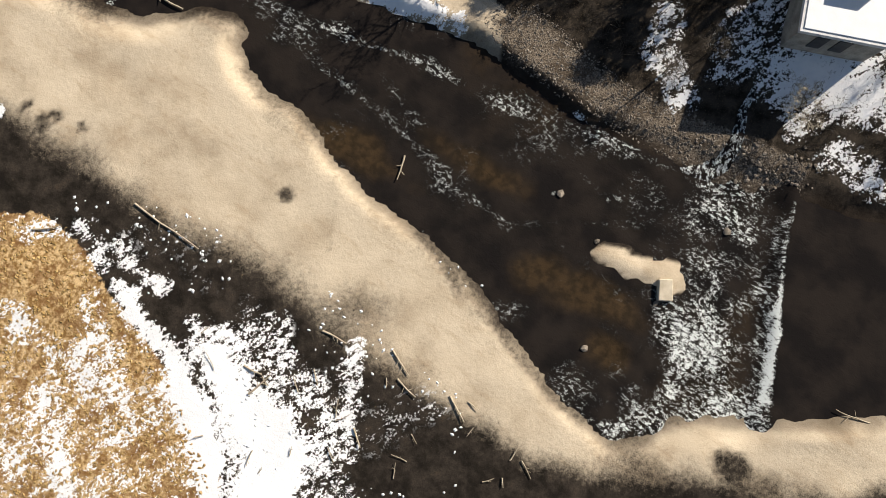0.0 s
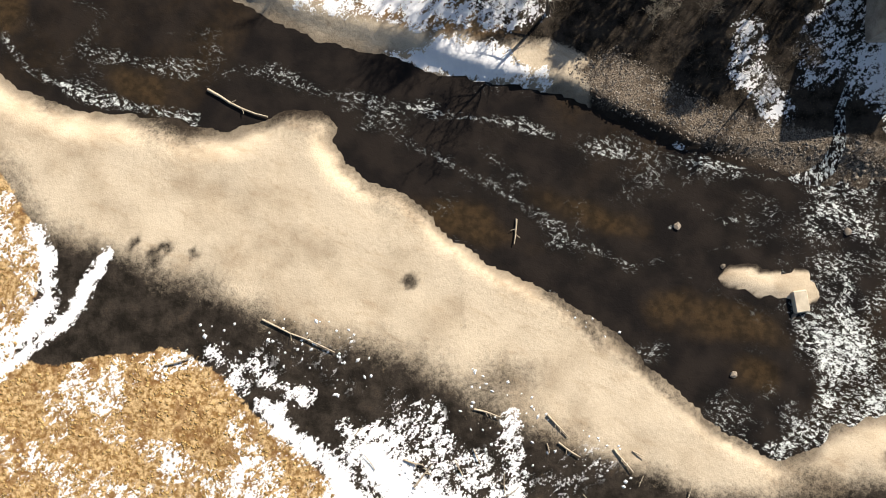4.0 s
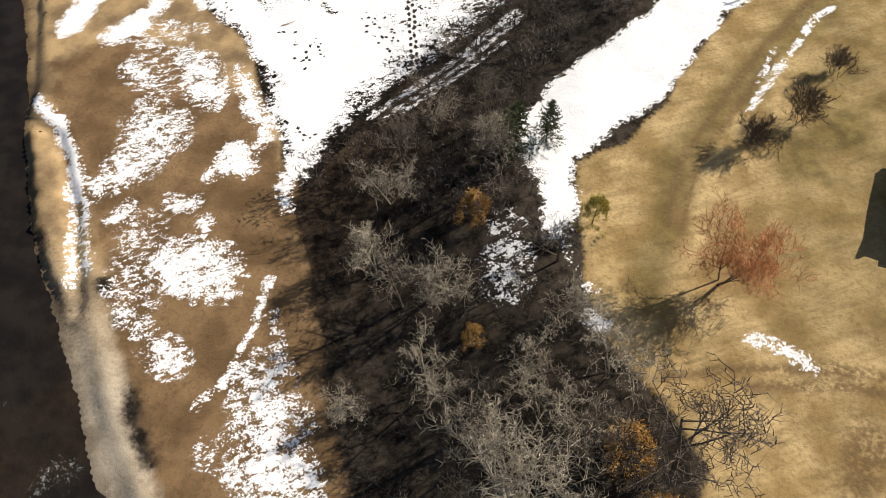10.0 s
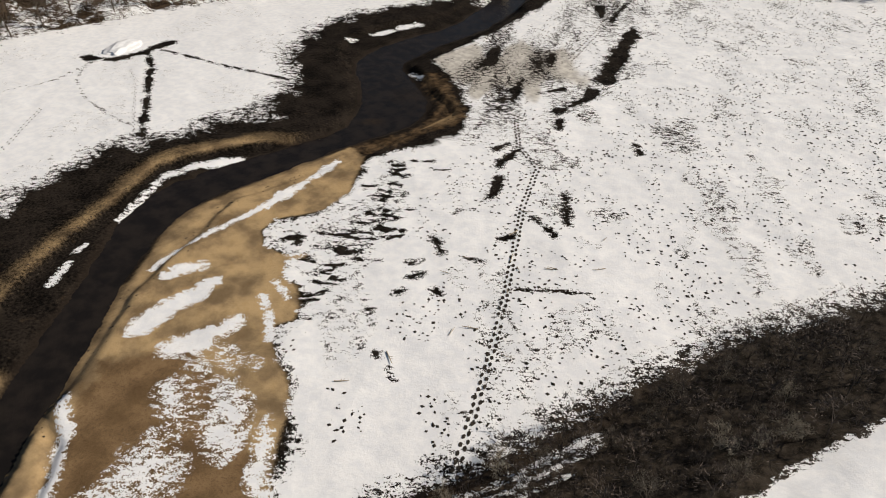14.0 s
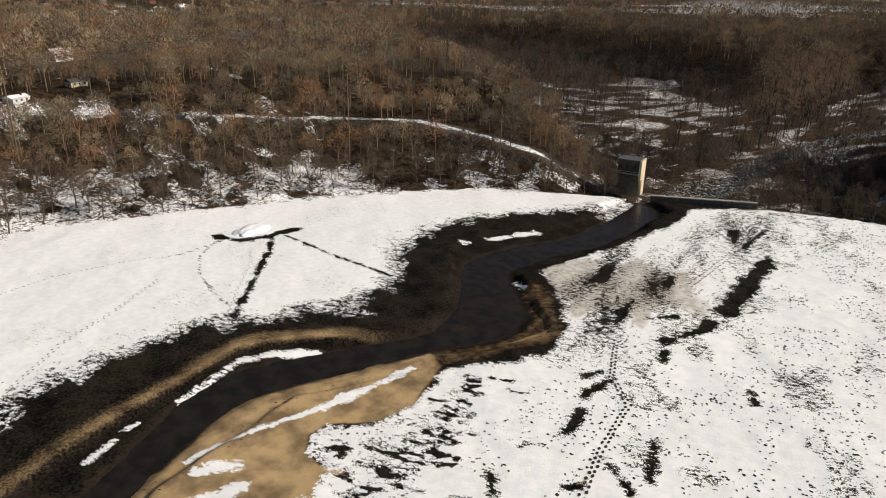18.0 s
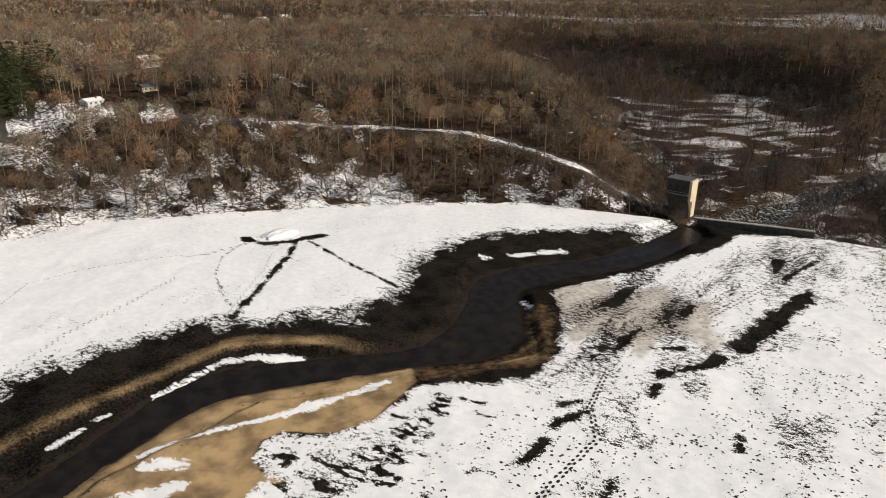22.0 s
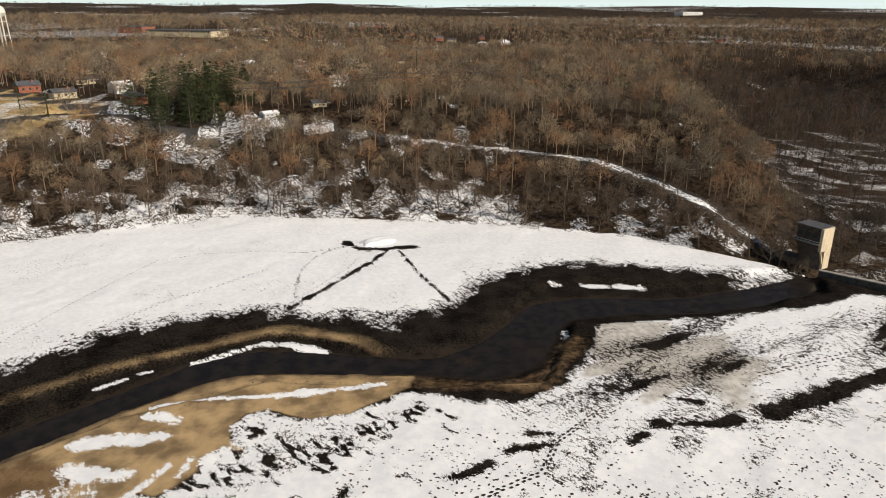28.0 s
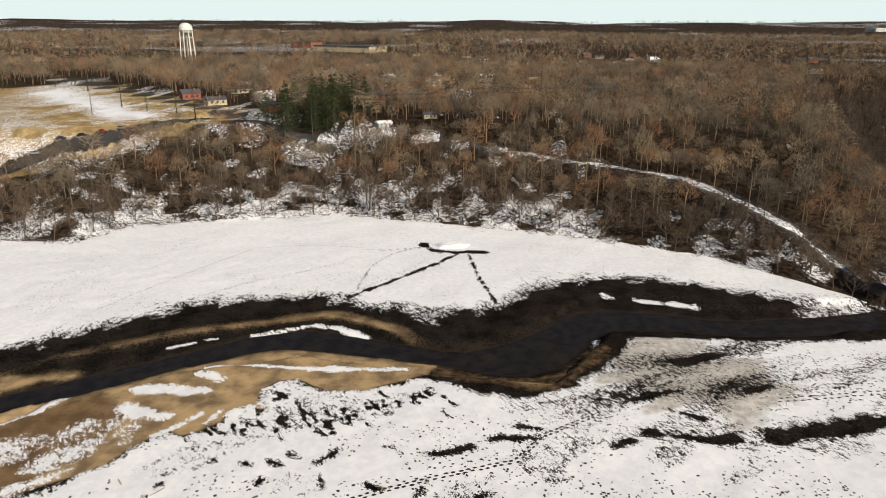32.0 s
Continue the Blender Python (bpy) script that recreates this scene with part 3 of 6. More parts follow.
for pts, soft, amount in (([(-66.4, 86), (-60.5, 89), (-56.3, 85.5), (-54.5, 81.1), (-58.5, 79.5), (-60.6, 80.5), (-63, 79.3), (-66.7, 80.2), (-68.9, 82)], 1.0, 1.02),
                          ([(-70.3, 77.5), (-67.8, 77.5), (-62, 73.5), (-57.5, 73), (-55, 70.5), (-58.1, 69.3), (-62.2, 71.5), (-67.1, 73.6)], 1.2, 0.9),
                          ([(-66, 91), (-64, 91.3), (-63.3, 89.4), (-65.2, 88.7)], 0.4, 1.2), ([(-68.9, 104), (-66.4, 105), (-61.8, 100.6), (-63.6, 98.9), (-67.3, 99), (-68.8, 96)], 0.7, 1.12),
                          ([(-83, 88), (-83.3, 95.7), (-84.4, 101.5), (-79.2, 107), (-75.4, 103.2), (-75.8, 98.3), (-77.6, 94), (-80.3, 90)], 1.6, 0.86),
                          ([(-82.9, 88), (-81.5, 93), (-78, 97), (-77.2, 94.5), (-80.5, 90.5)], 0.6, 1.15),
                          ([(-86.6, 117), (-83.8, 119.6), (-79.1, 117.4), (-74.5, 113.7), (-73.4, 107.7), (-80.4, 110.8)], 1.1, 0.98),
                          ([(-76.9, 118.8), (-72.8, 117.8), (-66.5, 110), (-61.8, 104.5), (-67.8, 108.8), (-71.8, 112)], 0.6, 1.12), ([(-93.6, 112.8), (-88.2, 113.6), (-82.5, 108.8), (-90, 109.3)], 1.2, 0.85),
                          ([(-78, 85.6), (-76.6, 90.4), (-74.8, 89.2), (-76, 85.2)], 0.5, 1.0), ([(-73, 91.3), (-68, 94), (-66.8, 92), (-70.3, 89.8)], 0.6, 1.0),
                          ([(-109.5, 116.4), (-108.6, 121.6), (-108.5, 129.2), (-108.3, 134), (-105.4, 131.2), (-104.8, 124.8), (-104.1, 117.9), (-104.6, 114.2), (-106.7, 113.2)], 0.4, 1.2),
                          ([(-100.3, 114.2), (-99.7, 119.3), (-97.1, 125.1), (-96.2, 130), (-93.5, 127), (-94, 120), (-95.4, 115.4)], 0.5, 1.15),
                          ([(-116.2, 126), (-115.9, 129.1), (-113.8, 134.2), (-111.6, 133.1), (-113, 128.6), (-114, 125.2)], 0.4, 1.2)):
    snow_shape(pts, soft, amount - 0.12, 0.9)
snow_strips(([(-90, 118), (-84, 108), (-78, 100)], 8.0, 8.0, 0.38), ([(-72, 84), (-68, 77)], 6.0, 6.0, 0.45), ([(-66, 111), (-64, 106)], 2.0, 2.0, 0.9))
# the sand spit and the iced gully beside it
snow_strips(([(-100.9, 100.5), (-94.7, 98.1), (-88.7, 93.6), (-83.9, 87.6)], 1.8, 0.4, 1.2), ([(-86.1, 89), (-80.9, 82.4), (-76, 75.3)], 0.8, 0.8, 0.9), ([(-86.5, 92.1), (-81.4, 86.2), (-74.8, 77.5)], 0.6, 0.3, 1.2),
            ([(-123.6, 176), (-121.3, 164.3), (-120, 152.3)], 2.2, 0.4, 1.25), ([(-120, 152.3), (-120.3, 142.7), (-120.6, 135), (-120.3, 129.3), (-119.4, 125.7)], 1.1, 0.4, 1.2),
            ([(-92, 122), (-86, 124)], 2.0, 3.0, 0.7), ([(-97.5, 134.5), (-93, 132), (-88, 128.5)], 1.3, 0.5, 1.15), ([(-99, 138.5), (-94, 137)], 1.0, 0.5, 1.1))
# ledges of the low west bench
snow_strips(([(-139, 131), (-144, 139.5), (-147.6, 146.5)], 1.3, 0.6, 1.12), ([(-147, 147), (-145.5, 154.4), (-141, 162)], 2.8, 0.8, 1.15), ([(-129, 112), (-133, 117.4)], 1.2, 0.6, 1.1), ([(-135, 119.5), (-135.8, 121.8)], 1.2, 0.6, 1.1),
            ([(-176, 240), (-174.5, 246)], 3.0, 0.8, 1.15), ([(-174, 249), (-172, 257)], 3.0, 0.8, 1.15), ([(-178, 230), (-177, 232)], 1.8, 0.8, 1.15), ([(-146, 224.6), (-141, 223.6)], 1.8, 0.6, 1.2), ([(-171, 289), (-174, 300)], 4.0, 8.5, 0.6),
            ([(-150, 180), (-156, 172)], 4.0, 8.5, 0.3))
# slope and yards to the east
snow_strips(([(20, 36), (20, 31), (23, 27)], 2.2, 2.4, 1.0), ([(31, 38), (28, 32)], 3.0, 6.0, 0.75), ([(37, 31), (46, 30), (60, 26)], 8.0, 5.1, 1.12), ([(36, 25)], 2.4, 2.0, 1.12),
            ([(41, 22.5), (46, 20)], 2.4, 2.7, 0.9), ([(12, 23.2)], 1.0, 0.8, 1.25), ([(6, 96), (10, 96), (13, 94.5)], 1.0, 0.8, 1.12), ([(23.6, 75.5), (22.6, 80), (23.4, 85), (24.4, 92)], 2.0, 0.7, 1.25), ([(23, 95.7), (25.8, 100)], 1.4, 1.0, 1.1), ([(4, 62), (9, 60.5), (11, 57.5)], 1.6, 2.0, 0.95), ([(6.5, 54), (7, 49), (3.5, 46.5)], 1.8, 2.2, 0.9),
            ([(20.5, 52), (21, 50)], 1.0, 1.0, 0.8), ([(-11, 92)], 2.2, 1.4, 1.2), ([(-13, 96)], 1.6, 1.2, 1.12), ([(14, 75)], 1.2, 0.8, 1.12),
            ([(0.8, 132), (4.5, 144.2), (8, 156.4), (10.3, 159)], 0.7, 0.5, 1.12), ([(1.4, 138), (2.6, 146.6)], 0.4, 0.4, 0.95), ([(3, 60), (6, 57), (9, 52), (14, 44)], 2.2, 5.1, 0.55), ([(-17, 62), (-14, 60)], 1.6, 2.4, 0.8), ([(-25, 100), (-23, 94)], 4.0, 5.1, 0.6))
woods = smooth(DB, -1, 3) * (1 - EAST)
snow = np.where(woods > 0.5, 0.27 + 0.75 * fbm(X, Y, 8, 91, 4) - 0.5 * smooth(DB + 14 * wob, 14, 34) - 0.3 * smooth(Y, 225, 255) * smooth(X, -120, -160) - 0.2 * smooth(DB, 55, 90), snow)
snow = np.where((woods > 0.5) & (np.hypot(X, Y - 200) > 900), -0.12 + 0.5 * fbm(X, Y, 190, 95, 3), snow)
snow = np.where(area(X, Y, VALLEY) < 2, 0.14 - 0.2 * smooth(Y, 360, 390) + 0.35 * fbm(X, Y, 10, 96, 3), snow)
glen = area(X, Y, GLEN)
snow = np.where((glen < 12) & (X > -640), 0.02 + 0.45 * fbm(X, Y, 6, 98, 3) - 0.4 * smooth(glen, -4, 12) - 0.25 * smooth(X, -330, -470), snow)
park = smooth(area(X, Y, PARK) + 4 * wob, 4, -4)
snow = np.where(park > 0.5, 1.05 - 0.95 * smooth(area(X, Y, PARK_SNOW) + 6 * wob, -6, 6) + 0.35 * fbm(X, Y, 12, 94, 3), snow)
street = np.minimum(to_line(X, Y, STREET), to_line(X, Y, LOT))
snow = np.where(street < 24, np.where(street < 4.5, -0.2, 0.08 + 0.55 * fbm(X, Y, 16, 92, 3)), snow)
on_road = to_line(X, Y, ROAD) + 1.5 * wob
snow = np.where(on_road < 7, np.where(on_road < 1.9, 0.50 - 0.25 * smooth(X, -235, -205) + 0.4 * fbm(X, Y, 14, 93, 3), -0.02), snow)
# bare lines through the snow: wheel ruts and a dug ring
for pts, width in (([(-213, 182), (-199, 174), (-184.9, 164.8), (-166, 152)], 1.5), ([(-212, 185.5), (-196.2, 188.7), (-180.8, 192.4), (-164, 198)], 0.9),
                   ([(-219.8, 166.5), (-209.8, 157.9), (-195.5, 153.3), (-182, 152.5), (-172.9, 152.7)], 0.35), ([(-214, 141.7), (-213.6, 153.9), (-218.6, 167.7)], 0.3),
                   ([(-222, 168), (-215.8, 172), (-214.5, 180.5), (-216, 190)], 3.6)):
    bare(pts, width, 0.3, min(1.0, 0.42 + 0.5 * width), 0.5)
scalar(ground, "snow", snow)
ruts = np.minimum.reduce([to_line(X, Y, q) for q in ([(11.6, 69), (9.5, 72.5), (8, 76)], [(13.8, 68), (11, 73), (9.6, 77)], [(-6, 108), (-6.5, 119), (-3.5, 130.4), (1, 146), (8, 163)], [(-4.2, 108), (-4.4, 119), (-1.4, 130), (3, 145)], [(27, 97), (16, 95.5), (6, 92), (-2, 88)], [(27, 95), (16, 93.6), (7, 90)])])
lawn_wear = smooth(ruts + 0.25 * wob, 1.1, 0.2)
# a browner patch of lawn west of the large house
brown_patch = smooth(area(X, Y, [(18.5, 90), (22.5, 90), (21, 82), (20.5, 74), (16.5, 72), (16, 80)]) + 1.2 * wob, 1.5, -1.5)
green = np.maximum((0.35 + 0.55 * smooth(fbm(X, Y, 14, 97, 3), -0.1, 0.6)) * smooth(X + 3 * wob, 2, 12) * smooth(Y + 4 * wob, 92, 104), 0.75 * smooth(to_line(X, Y, [(-6, 98), (-6.4, 119), (-3, 131), (3, 147), (11, 165), (24, 190)]) + 1.5 * wob, 4.5, 1.0))
slush = smooth(area(X, Y, [(-148, 236), (-135, 264), (-121, 268), (-109, 252), (-112, 234), (-123, 223), (-136, 225)]) + 9 * streak, 5, -6)
paint(ground, "kind_c", park, green, slush, np.maximum(0.8 * lawn_wear, 0.75 * brown_patch))


def ground_material():
    k = Mat("ground_surface", 0.95, 0.03)
    sand_m, brown_m, gold_m, lawn_m = k.split("kind_a")
    gravel_m, litter_m, asphalt_m, ochre_m = k.split("kind_b")
    park_m, green_m, slush_m, wear_patch_m = k.split("kind_c")
    wet, snow_m = k.attr("wet").outputs["Fac"], k.attr("snow").outputs["Fac"]
    n6, n2, n05, n01 = k.noise(0.17, 5), k.noise(0.55, 5, 0.6), k.noise(1.9, 4, 0.6), k.noise(7.0, 3, 0.65)
    n00 = k.noise(17.0, 2, 0.7)
    drift = k.noise(0.35, 4, 0.6, (0.5, 1, 3.2, 1))

    def two(dark, light, f, lo=0.35, hi=0.65):
        return k.mix(k.step(f, lo, hi), dark, light)

    mud = two((0.003, 0.0026, 0.0023), (0.027, 0.0215, 0.017), k.mix(0.6, n6, n05), 0.38, 0.62)
    silt = two((0.016, 0.0135, 0.0115), (0.050, 0.041, 0.033), n2)
    silt = k.mix(k.math("MULTIPLY", k.step(n01, 0.45, 0.62), 0.6), silt, (0.012, 0.010, 0.0085))
    mud = k.mix(ochre_m, silt, mud)
    mud = k.mix(k.math("MULTIPLY", k.step(n01, 0.58, 0.70), 0.6), mud, (0.05, 0.041, 0.031))
    c = mud
    tan = two((0.40, 0.32, 0.225), (0.64, 0.545, 0.41), n6, 0.2, 0.62)
    tan = k.mix(k.math("MULTIPLY", k.step(drift, 0.50, 0.75), 0.3), tan, (0.33, 0.22, 0.12))
    tan = k.mix(k.math("MULTIPLY", k.step(n01, 0.55, 0.66), 0.4), tan, (0.27, 0.20, 0.13))
    tan = k.mix(k.math("MULTIPLY", k.step(n05, 0.6, 0.74), 0.35), tan, (0.30, 0.21, 0.12))
    tan = k.mix(k.math("MULTIPLY", ochre_m, 0.8), tan, two((0.16, 0.098, 0.040), (0.48, 0.315, 0.135), n6))
    turf = two((0.145, 0.092, 0.047), (0.265, 0.172, 0.09), n6)
    turf = k.mix(k.math("MULTIPLY", k.step(n05, 0.52, 0.68), 0.45), turf, (0.09, 0.056, 0.03))
    turf = k.mix(k.math("MULTIPLY", k.step(n01, 0.5, 0.66), 0.5), turf, (0.075, 0.048, 0.027))
    straw = two((0.26, 0.145, 0.05), (0.70, 0.50, 0.26), n05, 0.36, 0.64)
    straw = k.mix(k.math("MULTIPLY", k.step(n2, 0.50, 0.62), 0.7), straw, (0.20, 0.10, 0.04))
    straw = k.mix(k.math("MULTIPLY", k.step(k.noise(4.2, 4, 0.6), 0.5, 0.66), 0.5), straw, (0.14, 0.08, 0.03))
    mown = k.noise(0.9, 4, 0.65, (0.9, 1, 0.12, 1))
    grass = two((0.33, 0.225, 0.095), (0.60, 0.445, 0.225), n6)
    grass = k.mix(k.math("MULTIPLY", k.step(mown, 0.45, 0.65), 0.5), grass, (0.26, 0.185, 0.085))
    grass = k.mix(k.math("MULTIPLY", k.step(n01, 0.5, 0.66), 0.35), grass, (0.15, 0.11, 0.05))
    grass = k.mix(k.math("MULTIPLY", green_m, 0.9), grass, two((0.085, 0.070, 0.026), (0.20, 0.155, 0.058), n2))
    grass = k.mix(k.math("MULTIPLY", k.step(n05, 0.45, 0.7), 0.45), grass, (0.17, 0.12, 0.05))
    grass = k.mix(k.math("MULTIPLY", wear_patch_m, k.step(k.math("ADD", n05, n2), 0.75, 1.05)), grass, (0.16, 0.105, 0.052))
    leaf = k.mix(ochre_m, two((0.013, 0.0112, 0.0092), (0.056, 0.046, 0.036), n2), two((0.016, 0.011, 0.008), (0.072, 0.050, 0.032), n2))
    leaf = k.mix(k.math("MULTIPLY", k.step(n01, 0.55, 0.68), 0.6), leaf, (0.12, 0.09, 0.06))
    stones = two((0.07, 0.055, 0.042), (0.27, 0.225, 0.175), n01, 0.4, 0.62)
    stones = k.mix(k.math("MULTIPLY", k.step(n2, 0.48, 0.62), 0.7), stones, (0.06, 0.045, 0.032))
    edge = lambda m, n=n05, w=0.28: k.step(k.math("ADD", m, k.math("MULTIPLY", k.math("SUBTRACT", n, 0.5), 1.25)), 0.5 - w, 0.5 + w)
    for mask, layer, soft, grain in ((sand_m, tan, 0.40, k.mix(0.5, n05, n01)), (brown_m, turf, 0.38, n2), (gold_m, straw, 0.15, n05), (litter_m, leaf, 0.15, n05), (gravel_m, stones, 0.25, n05), (lawn_m, grass, 0.3, n05), (park_m, grass, 0.2, n05), (asphalt_m, (0.06, 0.058, 0.056), 0.1, n05)):
        c = k.mix(edge(mask, grain, soft), c, layer)
    c = k.mix(k.math("MULTIPLY", k.step(n00, 0.52, 0.62), 0.42), c, k.mix(1.0, c, (0.42, 0.40, 0.38), "MULTIPLY"))
    c = k.mix(k.math("MULTIPLY", k.step(n01, 0.44, 0.34), 0.35), c, k.mix(1.0, c, (0.5, 0.48, 0.46), "MULTIPLY"))
    c = k.mix(k.math("MULTIPLY", wet, 0.72), c, k.mix(0.8, c, (0.03, 0.022, 0.016)))
    s2, s05 = k.step(n2, 0.36, 0.64), k.step(k.noise(1.3, 4, 0.65, (-0.68, 0.6, 1.15, 1)), 0.36, 0.64)
    s01, s00 = k.step(k.noise(3.4, 4, 0.65), 0.36, 0.64), k.step(k.noise(9.0, 3, 0.65), 0.34, 0.66)
    f = k.math("ADD", k.math("ADD", k.math("MULTIPLY", s2, 0.22), k.math("MULTIPLY", s05, 0.32)), k.math("ADD", k.math("MULTIPLY", s01, 0.30), k.math("MULTIPLY", s00, 0.16)))
    f = k.step(f, 0.28, 0.76)
    lies = k.step(k.math("SUBTRACT", snow_m, f), -0.05, 0.05)
    white = two((0.83, 0.84, 0.86), (0.92, 0.92, 0.92), n2)
    white = k.mix(k.math("MULTIPLY", k.step(k.math("ADD", slush_m, k.math("SUBTRACT", n6, 0.5)), 0.3, 0.9), 0.75), white, two((0.30, 0.26, 0.205), (0.56, 0.52, 0.45), n2))
    k.colour(k.mix(lies, c, white))
    k.put(k.math("SUBTRACT", 0.95, k.math("MULTIPLY", wet, 0.45)), k.b.inputs["Roughness"])
    relief = k.math("ADD", k.math("MULTIPLY", n05, 0.6), k.math("ADD", k.math("MULTIPLY", n01, 0.25), k.math("MULTIPLY", lies, 0.5)))
    k.bump(relief, 0.55, 0.16)
    return k.m


ground.data.materials.append(ground_material())


# ---- river ----
def river_z(x, y):
    dw = to_water(x, y)
    drop = smooth(x + 0.35 * fbm(x, y, 2.5, 7, 3), 34.6, 37.4)
    rough = smooth(x, 8, 24) * smooth(x, 37, 35) + 0.12
    z = 0.8 * drop + 0.13 * rough * fbm(x, y, 1.8, 15, 3) * (1 - drop)
    return z, dw


river, RX, RY, RZ, RD = sheet("river", np.arange(-182, 110, 0.55), np.arange(-16, 320, 0.55), river_z, lambda x, y, dw: dw < 0.9)
tagged(river, "dark brown shallow river with white foam running over a low weir", "river", kind="structure")
bar = 0.45 * smooth(fbm(RX * 0.8 - RY * 0.6, (RY * 0.8 + RX * 0.6) * 0.45, 14, 33, 4), 0.3, 0.95) * smooth(RX, 36, 33)
for cx, cy, rx, ry in ((-12, 16, 7, 2.2), (2.5, 15.5, 8, 2), (13, 4, 7, 2.6), (19, 2.6, 4, 1.8), (18.4, -2.5, 3.5, 2), (-50, 34, 5, 2), (-66, 44, 3, 4), (-133, 196, 2.5, 4)):
    du, dv = (RX - cx) * 0.91 - (RY - cy) * 0.41, (RX - cx) * 0.41 + (RY - cy) * 0.91
    bar = np.maximum(bar, 0.95 * smooth(np.hypot(du / rx, dv / ry) + 0.4 * fbm(RX, RY, 4, 35, 3), 1.2, 0.3))
foam = np.full_like(RX, 0.0)


def foam_strips(*strips):
    for pts, width, soft, amount in strips:
        d = to_line(RX, RY, pts if len(pts) > 1 else pts * 2) + 0.5 * width * fbm(RX, RY, 4, 17, 3)
        foam[:] = np.maximum(foam, amount * smooth(d, width / 2 + 0.6 * soft, 0.0))


rapid = smooth(RX + 3 * fbm(RX, RY, 6, 20, 2), 17, 28) * smooth(RX, 37.3, 36.6)
foam[:] = 0.50 + 0.30 * rapid + 0.20 * fbm(RX, RY, 7, 19, 3) + 0.10 * fbm(RX, RY, 2.2, 22, 2)
foam_strips(([(37.3, 17), (36.9, 11), (36.9, 1.4), (36.5, -5.5)], 0.9, 0.6, 1.35), ([(36.2, 17), (35.8, 8), (35.6, -5)], 1.6, 2.5, 0.78),
            ([(29.5, 2), (28, -1.5), (26.4, -6.5)], 3.2, 3.0, 1.0), ([(26.8, 2), (26.4, -3), (25.4, -8)], 2.4, 4.0, 0.86), ([(27.5, 3), (30, 6), (29.5, 9)], 1.4, 3.0, 0.82),
            ([(28.5, 15), (31, 14), (33, 12.5)], 1.6, 3.5, 0.9), ([(22, -10.5), (19.5, -11), (21.4, -12.6)], 1.3, 2.0, 0.92), ([(16.4, -9.5), (18.6, -11)], 0.7, 1.5, 0.82),
            ([(27.5, 18.1), (17.4, 20.6), (10.7, 22), (4, 23.3), (-2.9, 25.7), (-8.5, 27.6), (-13.2, 28.2), (-18, 29.6), (-26, 31.5)], 1.6, 3.4, 0.80),
            ([(5.9, 9.7), (-1.1, 13.3), (-7.1, 18.4), (-13, 22.2), (-18.7, 25.4), (-23.4, 29.5)], 1.2, 3.6, 0.73), ([(22, 12.5), (18.6, 11.6), (12.1, 11.3), (5.9, 9.7)], 0.8, 3.0, 0.66),
            ([(14, 4), (6, 6), (1, 10)], 1.0, 4.0, 0.6), ([(20, 15), (16.5, 14.4), (13, 17)], 1.2, 3.0, 0.76), ([(11.6, 14), (10.6, 14.3)], 0.9, 0.9, 1.05), ([(-3.6, 7.5), (0, 4.6), (6, -0.6)], 0.5, 1.2, 0.78),
            ([(-26, 31), (-36, 35), (-46, 36), (-57, 38.5)], 2.4, 4.0, 0.75), ([(-40, 40), (-48, 40), (-60, 46)], 1.2, 3.5, 0.66), ([(-44, 29.5), (-56, 33), (-63, 36.5), (-66, 41)], 1.4, 2.6, 0.88),
            ([(-62, 40), (-66, 50), (-72, 57)], 1.4, 4.0, 0.66), ([(29, 22), (28.6, 19.5), (25, 18.2)], 1.4, 1.6, 0.8))
foam[:] = foam * smooth(RX, 38.0, 37.5)
foam[:] = np.where(RY > 60, np.minimum(foam, 0.0 + 0.38 * smooth(RY, 90, 60)), foam)
scalar(river, "foam", foam)
scalar(river, "bar", np.where(RY > 120, 0.45 * bar, bar))
along, across = stream_at(RX, RY)
broad = RX > -66
along, across = np.where(broad, 0.34 * RY - 0.94 * RX, along), np.where(broad, 0.94 * RY + 0.34 * RX, across)
paint(river, "stream", along, across, np.zeros_like(RX), np.ones_like(RX))


